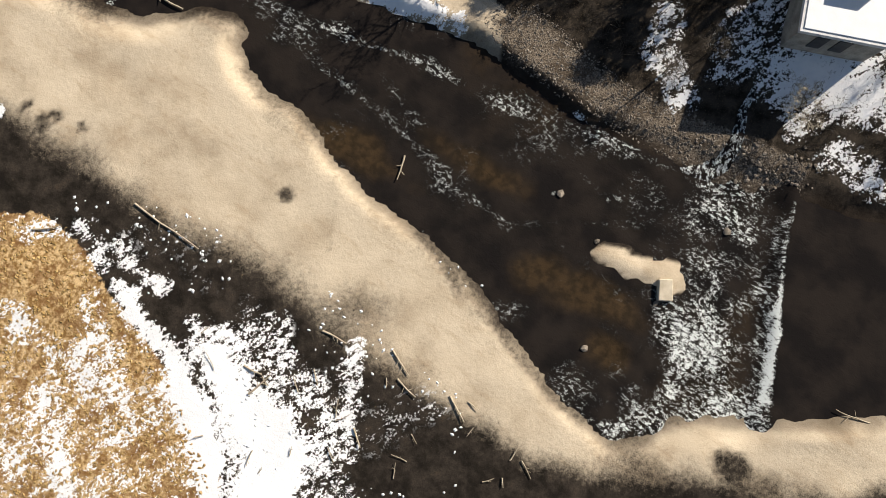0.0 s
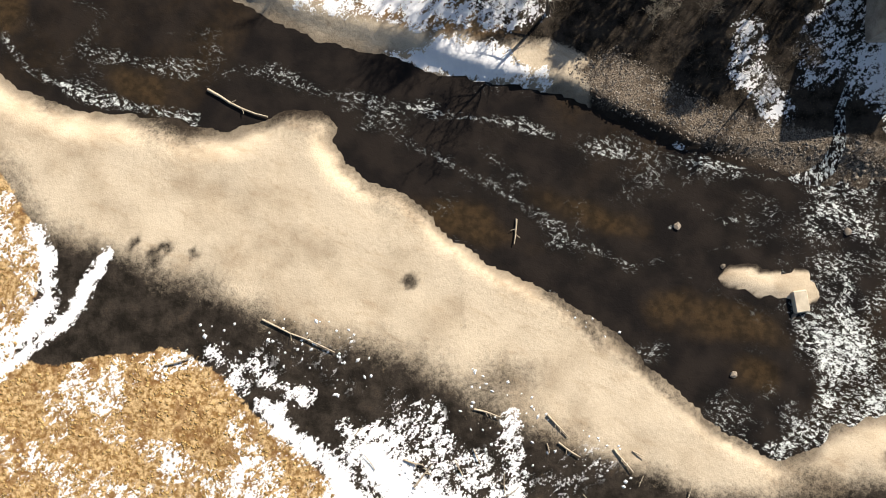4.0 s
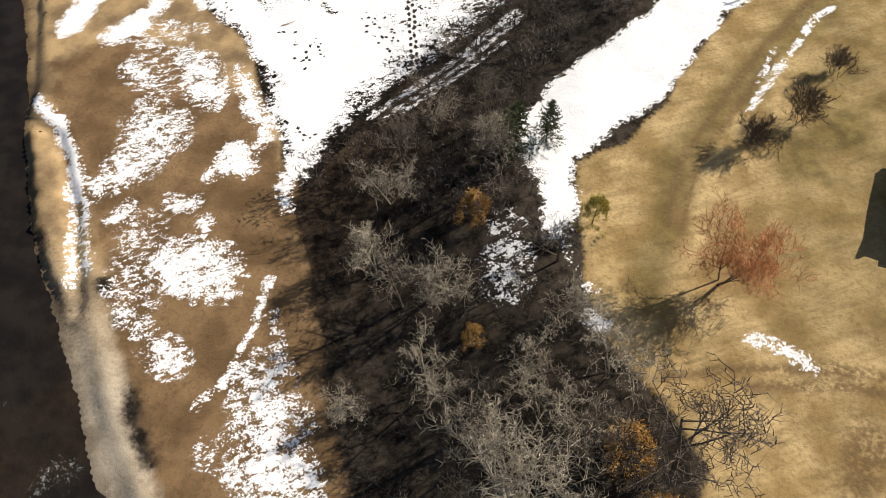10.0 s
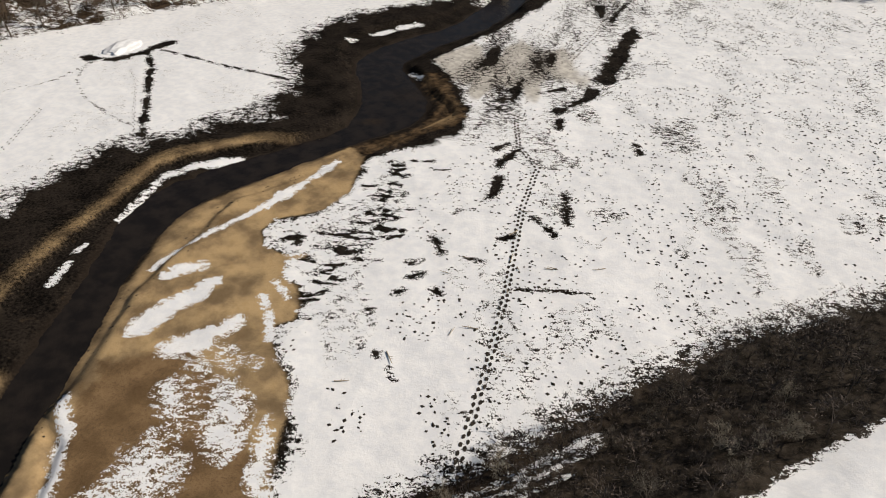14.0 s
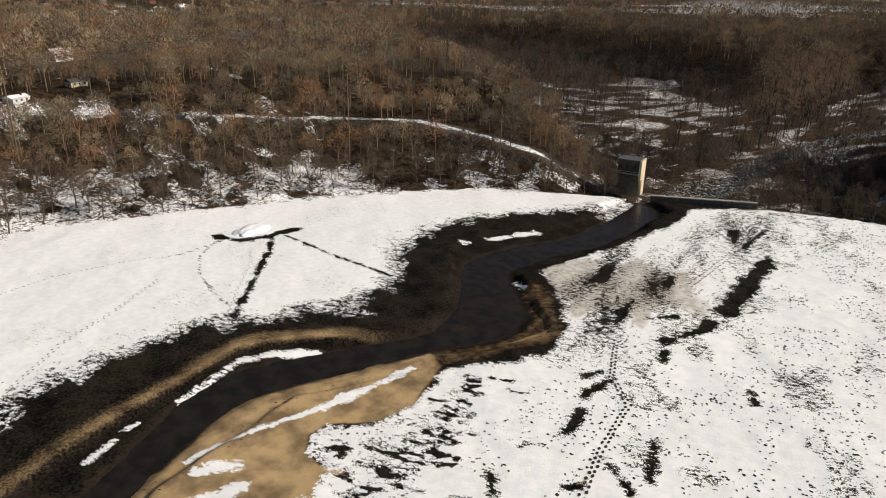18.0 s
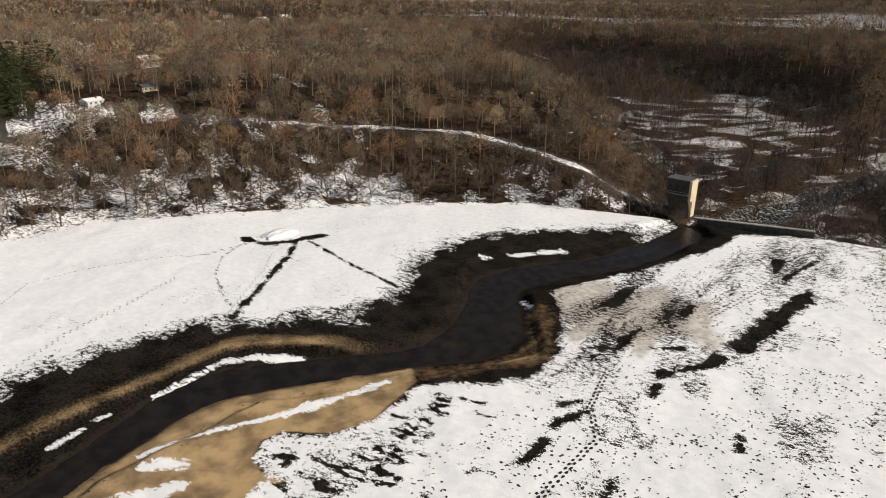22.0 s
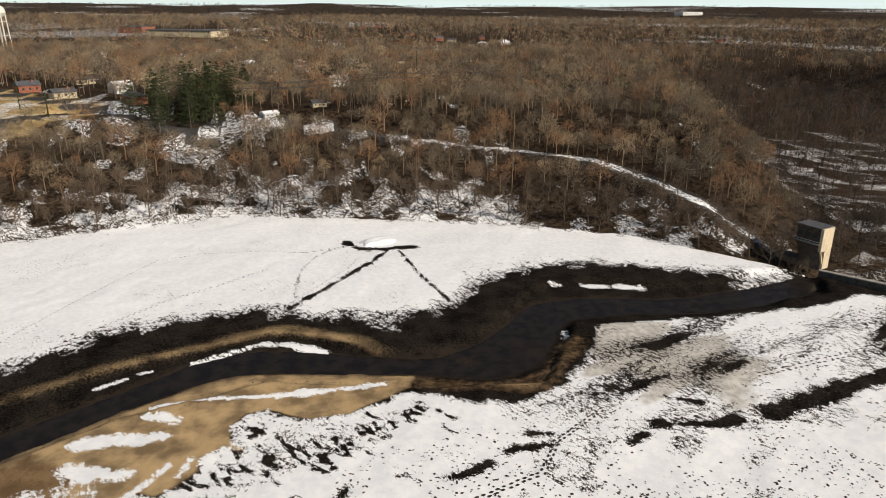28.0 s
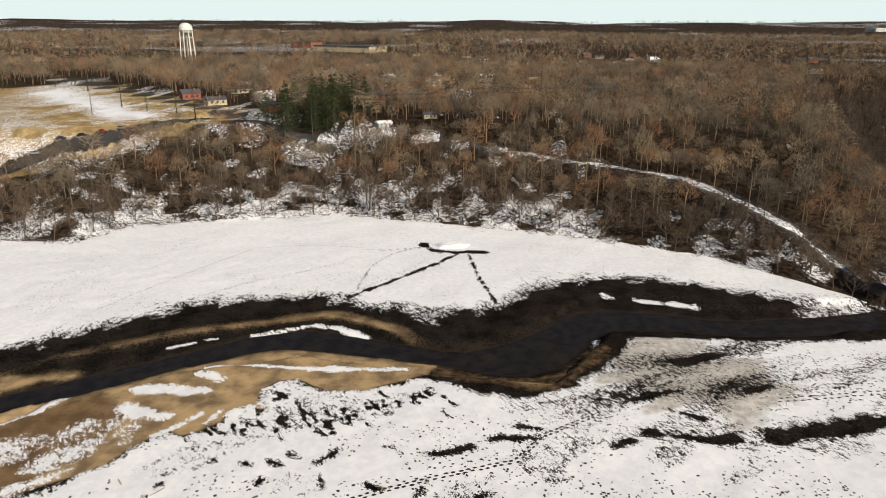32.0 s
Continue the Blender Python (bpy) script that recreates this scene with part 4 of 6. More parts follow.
def river_material():
    k = Mat("river_water", 0.16, 0.05)
    stream = k.attr("stream").outputs["Vector"]
    foam_m, bar_m = k.attr("foam").outputs["Fac"], k.attr("bar").outputs["Fac"]
    silk = k.noise(0.8, 3, 0.6, (0, 0.45, 1.0, 1), stream, 1.2)
    lace = k.noise(1.7, 3, 0.6, (0, 0.6, 1.0, 1), stream, 1.2)
    web = k.noise(3.4, 2, 0.6, (0.4, 0.8, 1.0, 1), None, 0.8)
    gaps = k.noise(2.3, 3, 0.6, (0, 0.7, 1.0, 1), stream, 0.5)
    ridge = lambda n, sharp: k.math("MAXIMUM", 0.0, k.math("SUBTRACT", 1.0, k.math("ABSOLUTE", k.math("MULTIPLY", k.math("SUBTRACT", n, 0.5), sharp))))
    f = k.math("MAXIMUM", ridge(silk, 13.0), k.math("MAXIMUM", ridge(lace, 10.0), k.math("MULTIPLY", ridge(web, 8.0), 0.95)))
    f = k.math("MULTIPLY", f, k.math("ADD", 0.62, k.math("MULTIPLY", k.step(gaps, 0.42, 0.56), 0.38)))
    white = k.step(k.math("ADD", f, k.math("MULTIPLY", k.math("SUBTRACT", foam_m, 0.8), 1.25)), 0.70, 0.94)
    deep = k.mix(k.step(k.noise(0.25, 3), 0.35, 0.65), (0.012, 0.0105, 0.010), (0.022, 0.018, 0.0155))
    shoal = k.mix(k.step(k.noise(0.9, 4), 0.35, 0.65), (0.030, 0.021, 0.012), (0.062, 0.040, 0.020))
    c = k.mix(k.math("MULTIPLY", bar_m, 0.8), deep, shoal)
    k.colour(k.mix(white, c, (0.66, 0.70, 0.69)))
    k.put(k.math("ADD", 0.14, k.math("MULTIPLY", white, 0.55)), k.b.inputs["Roughness"])
    wave = k.math("ADD", k.math("MULTIPLY", k.noise(1.4, 4, 0.6, (0, 0.6, 1.0, 1), stream, 0.8), 0.7), k.math("MULTIPLY", k.noise(5.0, 2), 0.3))
    k.bump(wave, 0.5, 0.10)
    return k.m


river.data.materials.append(river_material())


# ---- helpers for things ----
def part(name, data, material, parent=None, label=""):
    """One mesh object under a thing or a part, from a bmesh or a mesh."""
    if isinstance(data, bmesh.types.BMesh):
        me = bpy.data.meshes.new(name)
        data.to_mesh(me)
        data.free()
    else:
        me = data
    ob = new(name, me)
    if material and not me.materials:
        me.materials.append(material)
    if parent is not None:
        ob.parent = parent
    if label:
        ob["label"] = label
    return ob


def thing(name, x, y, z, turn=0.0, label="", category="", group="", kind=""):
    ob = new(name)
    ob.matrix_world = pose(x, y, z, 0, 0, turn)
    return tagged(ob, label, category, group, kind)


def box(sx, sy, sz, at=(0, 0, 0), bevel=0.03, bm=None, turn=0.0):
    """A box with worn edges; at is the middle of its foot."""
    bm = bm or bmesh.new()
    made = bmesh.ops.create_cube(bm, size=1.0)["verts"]
    bmesh.ops.scale(bm, vec=(sx, sy, sz), verts=made)
    if bevel:
        edges = list({e for v in made for e in v.link_edges})
        made = bmesh.ops.bevel(bm, geom=edges, offset=bevel, segments=1, affect="EDGES")["verts"]
    if turn:
        bmesh.ops.rotate(bm, cent=(0, 0, 0), matrix=Matrix.Rotation(radians(turn), 3, "Z"), verts=made)
    bmesh.ops.translate(bm, vec=(at[0], at[1], at[2] + sz / 2), verts=made)
    return bm


def beam(bm, a, b, r, r2=None, sides=6):
    """A tapered round bar from a to b."""
    a, b = Vector(a), Vector(b)
    d = b - a
    m = Matrix.Translation((a + b) / 2) @ d.to_track_quat("Z", "Y").to_matrix().to_4x4()
    bmesh.ops.create_cone(bm, cap_ends=True, segments=sides, radius1=r, radius2=r if r2 is None else r2, depth=d.length, matrix=m)
    return bm


def ground_at(x, y):
    xs, ys = np.array([float(x)]), np.array([float(y)])
    return float(height(xs, ys)[0])


def heights(pts):
    p = np.array(pts, float)
    return height(p[:, 0], p[:, 1])


# ---- trees ----
class Wood:
    """Gathers tapered limbs as triangles."""

    def __init__(self):
        self.v, self.f, self.n = [], [], 0

    def limb(self, pts, r0, r1, sides):
        pts = [Vector(p) for p in pts]
        d = (pts[-1] - pts[0]).normalized()
        a = d.orthogonal().normalized()
        b = d.cross(a)
        rings, last = [], len(pts) - 1
        for k, p in enumerate(pts):
            r = r0 + (r1 - r0) * k / last
            if k == last and r1 < 0.02:
                self.v.append(tuple(p))
                rings.append([self.n])
                self.n += 1
                continue
            ring = []
            for s in range(sides):
                w = 2 * math.pi * s / sides
                self.v.append(tuple(p + (a * math.cos(w) + b * math.sin(w)) * r))
                ring.append(self.n)
                self.n += 1
            rings.append(ring)
        for lo, hi in zip(rings, rings[1:]):
            for s in range(sides):
                t = (s + 1) % sides
                if len(hi) == 1:
                    self.f.append((lo[s], lo[t], hi[0]))
                else:
                    self.f.extend(((lo[s], lo[t], hi[t]), (lo[s], hi[t], hi[s])))

    def blade(self, p, q, side, r):
        """A thin tapering twig."""
        side = (q - p).cross(side).normalized() * r
        self.v.extend((tuple(p - side), tuple(p + side), tuple(q)))
        self.f.append((self.n, self.n + 1, self.n + 2))
        self.n += 3

    def arrays(self):
        return np.array(self.v), np.array(self.f)


def bent(rnd, a, d, length, k, sway, lift=0.0):
    pts, p, d = [Vector(a)], Vector(a), Vector(d).normalized()
    for _ in range(k):
        d = (d + Vector((rnd.uniform(-sway, sway), rnd.uniform(-sway, sway), rnd.uniform(-sway, sway) * 0.6 + lift))).normalized()
        p = p + d * length / k
        pts.append(p.copy())
    return pts, d


def bare_tree(seed, tall, spread, counts=(9, 6, 5, 3), twig=0.028, stems=1, first=0.25, bends=1):
    """A leafless tree: arrays of the trunk with its limbs, and of the twigs of the crown."""
    rnd, wood, fine = random.Random(seed), Wood(), Wood()
    up = Vector((0, 0, 1))

    def fork(pts, d, length, radius, level):
        n = counts[level]
        for k in range(n):
            u = first + (1 - first) * (k + rnd.random()) / n if level == 0 else 0.25 + 0.75 * (k + rnd.random()) / n
            f = u * (len(pts) - 1)
            i = min(int(f), len(pts) - 2)
            p = pts[i].lerp(pts[i + 1], f - i)
            turn = rnd.uniform(0, 2 * math.pi) + k * 2.4
            a = d.orthogonal().normalized()
            out = a * math.cos(turn) + d.cross(a) * math.sin(turn)
            nd = (d * rnd.uniform(0.35, 0.75) + out * spread * rnd.uniform(0.7, 1.2) + up * (0.25 if level else 0.1)).normalized()
            nl = length * rnd.uniform(0.45, 0.7) * (1.15 - 0.5 * u if level == 0 else 1.0)
            nr = max(radius * (1 - 0.55 * u) * 0.55, twig)
            if level + 1 >= len(counts):
                q, _ = bent(rnd, p, nd, nl, bends, 0.35, 0.08)
                fine.limb(q, twig, 0.0, 3)
            else:
                q, e = bent(rnd, p, nd, nl, 2 if level else 3, 0.22, 0.10)
                (wood if level == 0 else fine).limb(q, nr, nr * 0.35, 5 if level == 0 else 3)
                fork(q, e, nl, nr, level + 1)

    for s in range(stems):
        lean = 0.05 if stems == 1 else 0.55
        d = Vector((rnd.uniform(-lean, lean), rnd.uniform(-lean, lean), 1)).normalized()
        radius = tall * 0.017 / math.sqrt(stems)
        pts, e = bent(rnd, (rnd.uniform(-0.1, 0.1) * stems, rnd.uniform(-0.1, 0.1) * stems, -0.4), d, tall * 0.72, 4, 0.10, 0.05)
        wood.limb(pts, radius, radius * 0.35, 6)
        fork(pts, e, tall * 0.62, radius, 0)
    return wood.arrays(), fine.arrays()


def evergreen(seed, tall, wide, whorls=15, ragged=0.3, base=0.08, tufts=6, blunt=0.75):
    """A conifer: arrays of the trunk and of its boughs with many small tufts."""
    rnd, wood, fine = random.Random(seed), Wood(), Wood()
    wood.limb([(0, 0, -0.4), (0, 0, tall)], tall * 0.018, 0.0, 6)
    for k in range(whorls):
        u = k / (whorls - 1)
        z = tall * (base + (1 - base) * u * 0.97)
        reach = wide * (1 - u) ** blunt * rnd.uniform(1 - ragged, 1 + ragged) + 0.15
        n = 10 if u < 0.7 else 6
        for j in range(n):
            w = 2 * math.pi * (j + rnd.random() * 0.9) / n + k
            r = reach * rnd.uniform(0.6, 1.15)
            d = Vector((math.cos(w), math.sin(w), rnd.uniform(-0.3, 0.2)))
            foot = Vector((0, 0, z + rnd.uniform(-0.3, 0.3)))
            for q in range(tufts):
                s = 0.15 + 0.85 * (q + rnd.random()) / tufts
                p = foot + d * r * s
                side = Vector((-d.y, d.x, 0)) * rnd.uniform(-1.2, 1.2) + d * rnd.uniform(0, 0.8) + Vector((0, 0, rnd.uniform(-0.1, 0.7)))
                fine.limb([p, p + side.normalized() * rnd.uniform(0.3, 0.65)], rnd.uniform(0.08, 0.15), 0.0, 3)
    return wood.arrays(), fine.arrays()


def cedar(seed, tall, wide, n=2600):
    """A broad bushy cedar: a rounded cone of small upright sprays in clumps."""
    rnd, wood, fine = random.Random(seed), Wood(), Wood()
    wood.limb([(0, 0, -0.4), (0, 0, tall * 0.8)], tall * 0.02, 0.0, 6)
    heads = []
    for _ in range(60):
        u, a = rnd.random() ** 0.8, rnd.uniform(0, 6.283)
        r = wide * (1 - u) ** 0.55 * rnd.uniform(0.55, 0.95)
        heads.append((Vector((r * math.cos(a), r * math.sin(a), tall * (0.08 + 0.86 * u))), rnd.uniform(0.5, 1.15)))
    for k in range(n):
        c, size = heads[k % 60]
        g = Vector((rnd.gauss(0, 0.5), rnd.gauss(0, 0.5), rnd.gauss(0, 0.45))) * size
        out = Vector((c.x, c.y, 0)).normalized() * 0.4 + Vector((rnd.uniform(-0.6, 0.6), rnd.uniform(-0.6, 0.6), rnd.uniform(0.2, 1.0)))
        p = c + g
        fine.limb([p, p + out.normalized() * rnd.uniform(0.25, 0.55)], rnd.uniform(0.07, 0.14), 0.0, 3)
    return wood.arrays(), fine.arrays()


bark = plain("tree_bark", (0.055, 0.042, 0.032), (0.15, 0.12, 0.09), 1.5, 0.95, 0.5)
twigs_grey = plain("grey_twigs", (0.11, 0.094, 0.074), (0.27, 0.23, 0.178), 0.8, 0.95, 0.2, vary=0.6)
twigs_pale = plain("pale_twigs", (0.26, 0.225, 0.17), (0.50, 0.44, 0.34), 0.8, 0.95, 0.2, vary=0.4)
twigs_red = plain("red_buds", (0.40, 0.19, 0.08), (0.66, 0.34, 0.16), 0.8, 0.95, 0.2, vary=0.3)
twigs_brown = plain("brown_twigs", (0.085, 0.060, 0.042), (0.20, 0.145, 0.098), 0.8, 0.95, 0.2, vary=0.6)
needles = plain("conifer_needles", (0.024, 0.032, 0.011), (0.072, 0.085, 0.03), 1.2, 0.9, 0.3, vary=0.4)
needles_rust = plain("rusty_cedar", (0.24, 0.135, 0.036), (0.58, 0.35, 0.11), 1.2, 0.9, 0.3, vary=0.4)
needles_gold = plain("yellow_green_needles", (0.26, 0.22, 0.045), (0.56, 0.46, 0.11), 1.2, 0.9, 0.3, vary=0.3)


def kinds(name, makers, wood_mat, leaf_mat):
    """Mesh pairs of several grown trees of one kind."""
    out = []
    for (wv, wf), (fv, ff) in makers:
        a, b = raw_mesh("trunk", wv, wf), raw_mesh("crown", fv, ff)
        a.materials.append(wood_mat), b.materials.append(leaf_mat)
        out.append((a, b))
    return out


BIG = kinds("big", [bare_tree(s, 13, 1.0, (8, 6, 4, 2), 0.038) for s in (11, 12, 13)], bark, twigs_grey)
PALE = kinds("pale", [bare_tree(s, 11, 1.15, (7, 5, 5, 3), 0.038, 2, 0.2, 1) for s in (21, 22, 23)], twigs_pale, twigs_pale)
FULL = kinds("full", [bare_tree(s, 11, 1.0, (9, 6, 6, 4), 0.027, 2, 0.2, 1) for s in (24, 25)], twigs_pale, twigs_pale)
OPEN = kinds("open", [bare_tree(31, 12, 1.5, (9, 6, 4, 4), 0.032, 1, 0.22, 2)], bark, bark)
RED = kinds("red", [bare_tree(41, 8, 0.9, (9, 7, 6, 5), 0.017, 3)], bark, twigs_red)
WOODS = kinds("woods", [bare_tree(s, 13, 0.9, (10, 6, 6), 0.045, 1, 0.3) for s in (51, 52, 53, 54)], bark, twigs_brown)
SHRUB = kinds("shrub", [bare_tree(s, 4.5, 0.75, (7, 6, 6), 0.022, 6, 0.2) for s in (61, 62, 63)], twigs_brown, twigs_brown)
FIR = kinds("fir", [evergreen(s, 11, 4.0, 17, 0.4, 0.08, 9) for s in (71, 72)], bark, needles)
PINE = kinds("pine", [evergreen(s, 11, 4.4, 12, 0.5, 0.15, 7, 0.65) for s in (77, 78)], bark, needles)
CEDAR = kinds("cedar", [cedar(s, 9.0, 4.6) for s in (73, 79)], bark, needles_rust)
GOLDFIR = kinds("goldfir", [cedar(74, 9.0, 4.6)], bark, needles_gold)
rnd = random.Random(5)


def plant(name, kind, x, y, size, label, category="tree", group="", z=None):
    a, b = kind[rnd.randrange(len(kind))]
    t = new(name)
    z = ground_at(x, y) if z is None else z
    t.matrix_world = pose(x, y, z, 0, 0, rnd.uniform(0, 360)) @ Matrix.Diagonal((size * rnd.uniform(0.9, 1.1), size * rnd.uniform(0.9, 1.1), size, 1))
    part("trunk", a, None, t), part("crown", b, None, t)
    return tagged(t, label, category, group)


# single trees beside the lawn and in the belt
plant("bare_tree", OPEN, 0.7, 77, 1.6, "large bare spreading tree on dry lawn edge")
plant("bare_tree", RED, 1.4, 102, 1.5, "round bare tree with reddish buds on the lawn")
plant("small_tree", GOLDFIR, -15, 105, 0.6, "small yellow-green cedar at the lawn's edge")
plant("evergreen_tree", FIR, -28, 112.5, 0.95, "dark olive cedar at the end of the tree belt")
plant("evergreen_tree", CEDAR, -29.5, 101, 0.62, "rusty brown cedar among bare trees")
plant("evergreen_tree", CEDAR, 15.5, 52.3, 1.2, "broad rusty brown cedar on the bank")
plant("evergreen_tree", GOLDFIR, 26.2, 43.6, 1.05, "broad yellow-green cedar on the bank")
plant("evergreen_tree", CEDAR, -24, 85, 0.4, "small rusty cedar under bare trees")
plant("evergreen_tree", FIR, -24.5, 116.5, 0.7, "dark green conifer at the end of the belt")
plant("evergreen_tree", CEDAR, 0.2, 72.4, 0.62, "rusty brown cedar beside the snow")
plant("evergreen_tree", CEDAR, -4.2, 77.4, 0.8, "rusty brown cedar below the spreading tree")
plant("bare_tree", FULL, -14.3, 69.5, 1.5, "pale grey bare tree with dense lit twigs")
plant("bare_tree", FULL, -2.3, 55, 1.4, "pale bare tree above the river bank")
plant("bare_tree", PALE, -29.2, 90.8, 1.0, "pale grey bare tree in the belt")
plant("bare_tree", PALE, -39, 90.6, 0.8, "pale grey bare tree in the belt")
plant("bare_tree", PALE, -26.7, 78, 0.9, "pale bare tree leaning over the bank")
plant("bare_tree", PALE, -10, 80, 0.8, "grey bare tree beside the lawn")
plant("shrub", SHRUB, 2.2, 125.5, 1.3, "round purplish grey bare bush on the lawn", "shrub")
plant("shrub", SHRUB, 7.5, 131.5, 1.5, "round purplish grey bare bush on the lawn", "shrub")
plant("shrub", SHRUB, 11.3, 143, 1.2, "purplish grey bare bush on the lawn", "shrub")
plant("bare_tree", BIG, -29, 166, 0.5, "bare bush-like tree at the edge of the snow field")
plant("bare_tree", PALE, -18.5, 160, 0.5, "purplish grey bare tree in the low belt")
plant("bare_tree", BIG, -35.5, 144, 0.4, "bare bush-like tree at the edge of the snow field")


def scatter(count, box4, ok, gap, tries=40):
    """Places on the plan, no two nearer than gap."""
    cells, out = {}, []
    for _ in range(count * tries):
        if len(out) >= count:
            break
        x, y = rnd.uniform(box4[0], box4[1]), rnd.uniform(box4[2], box4[3])
        c = (int(x // gap), int(y // gap))
        if any((x - px) ** 2 + (y - py) ** 2 < gap * gap for i in (-1, 0, 1) for j in (-1, 0, 1) for px, py in cells.get((c[0] + i, c[1] + j), ())):
            continue
        cells.setdefault(c, []).append((x, y))
        out.append((x, y))
    p = np.array(out)
    return p[ok(p[:, 0], p[:, 1])]


def joined(makers):
    """Trunk and crown in one array pair, for joined woods."""
    out = []
    for (wv, wf), (fv, ff) in makers:
        out.append((np.concatenate([wv, fv]), np.concatenate([wf, ff + len(wv)])))
    return out


def grow(name, shapes, pts, sizes, label, category, tint):
    zs = heights(pts)
    vs, fs, tones, n = [], [], [], 0
    for (x, y), z, s in zip(pts, zs, sizes):
        v, f = shapes[rnd.randrange(len(shapes))]
        tones.append(np.full(len(v), rnd.random()))
        w = rnd.uniform(0, 2 * math.pi)
        cw, sw = math.cos(w) * s, math.sin(w) * s
        vs.append(np.stack([v[:, 0] * cw - v[:, 1] * sw + x, v[:, 0] * sw + v[:, 1] * cw + y, v[:, 2] * s * rnd.uniform(0.85, 1.15) + z], 1))
        fs.append(f + n)
        n += len(v)
    me = raw_mesh(name, np.concatenate(vs), np.concatenate(fs))
    me.materials.append(tint)
    ob = new(name, me)
    scalar(ob, "tone", np.concatenate(tones))
    return tagged(ob, label, category, kind="stuff")


# the belt between the lake bed and the lawn
def in_belt(x, y):
    return (area(x, y, BASIN) > 1.5) & (area(x, y, LAWN) > 1.5) & (area(x, y, SNOW_BAND) > 1.0) & (area(x, y, GRAVEL) > 1.5) & (x < 60) & (np.hypot(x - 30, y - 25) > 5) & (np.hypot(x - 37, y - 37) > 9)


BELT_BOX = (-56, 62, 22, 300)
for x, y in scatter(2600, BELT_BOX, in_belt, 4.6)[:88]:
    low = y > 118 or (y < 46 and x > -2)
    plant("bare_tree", BIG if rnd.random() < 0.6 else PALE, x, y, rnd.uniform(0.28, 0.5) if low else rnd.uniform(0.5, 1.0), "grey bare tree standing in the belt", group="belt trees")
def thicket(seed):
    """A low leafless bush of crooked stems and twigs."""
    r, w = random.Random(seed), Wood()
    for _ in range(7):
        a, lean = r.uniform(0, 6.283), r.uniform(0.3, 1.2)
        d = Vector((math.cos(a) * lean, math.sin(a) * lean, 1))
        q, e = bent(r, (r.uniform(-0.3, 0.3), r.uniform(-0.3, 0.3), -0.2), d, r.uniform(1.8, 3.6), 2, 0.3)
        w.limb(q, 0.04, 0.0, 3)
        for _ in range(5):
            p = q[0].lerp(q[-1], r.uniform(0.3, 1.0))
            t = (e + Vector((r.uniform(-1, 1), r.uniform(-1, 1), r.uniform(-0.2, 0.6)))).normalized()
            w.limb([p, p + t * r.uniform(0.5, 1.3)], 0.03, 0.0, 3)
    return w.arrays()


brush = [thicket(s) for s in (81, 82, 83, 84, 85)]
bp = scatter(6000, BELT_BOX, in_belt, 1.9)
brush_tint = plain("brush_twigs", (0.014, 0.0125, 0.010), (0.115, 0.098, 0.076), 0.18, 0.95, 0.2, vary=0.6, island=True)
grow("brushwood", brush, bp, [rnd.uniform(0.35, 0.85) for _ in bp], "dense grey-brown leafless brush under the trees", "brush", brush_tint)

def crown_clump(seed, tall, wide, n, thick, limbs=4, each=6):
    """A round leafless crown: sprays of twigs over a dome, on a trunk with limbs."""
    r, w = random.Random(seed), Wood()
    w.limb([(0, 0, -0.5), (0, 0, tall * 0.6)], tall * 0.016, tall * 0.008, 4)
    lump = [r.uniform(0.78, 1.1) for _ in range(12)]
    for _ in range(max(2, n // each)):
        a, s = r.uniform(0, 6.283), r.uniform(-0.45, 1.0)
        c = math.sqrt(1 - s * s)
        out = Vector((math.cos(a) * c, math.sin(a) * c, s))
        u = r.uniform(0.6, 1.0) * lump[int(a * 1.9) % 12]
        p = Vector((out.x * wide / 2, out.y * wide / 2, out.z * tall * 0.36)) * u + Vector((0, 0, tall * 0.6))
        for _ in range(each):
            d = (out * r.uniform(0.2, 0.9) + Vector((r.uniform(-1, 1), r.uniform(-1, 1), r.uniform(-0.3, 0.9)))).normalized()
            q = p + Vector((r.uniform(-1, 1), r.uniform(-1, 1), r.uniform(-1, 1))) * wide * 0.13
            w.blade(q, q + d * wide * r.uniform(0.07, 0.15), Vector((r.uniform(-1, 1), r.uniform(-1, 1), r.uniform(-1, 1))), thick * r.uniform(0.6, 1.3))
    for _ in range(limbs):
        a = r.uniform(0, 6.283)
        w.limb([(0, 0, tall * r.uniform(0.3, 0.5)), (math.cos(a) * wide * 0.33, math.sin(a) * wide * 0.33, tall * r.uniform(0.6, 0.85))], tall * 0.008, tall * 0.003, 3)
    return w.arrays()


bushes = [crown_clump(s, 4.5, 4.2, 170, 0.05, 6) for s in (86, 87, 88)]
low = scatter(1500, (-56, 40, 100, 260), in_belt, 3.6)[:210]
bush_tint = plain("bush_twigs", (0.028, 0.023, 0.020), (0.17, 0.135, 0.115), 0.16, 0.95, 0.2, vary=0.5, island=True)
grow("bushes", bushes, low, [rnd.uniform(0.6, 1.7) for _ in low], "round bare bushes in the overgrown belt", "bushes", bush_tint)

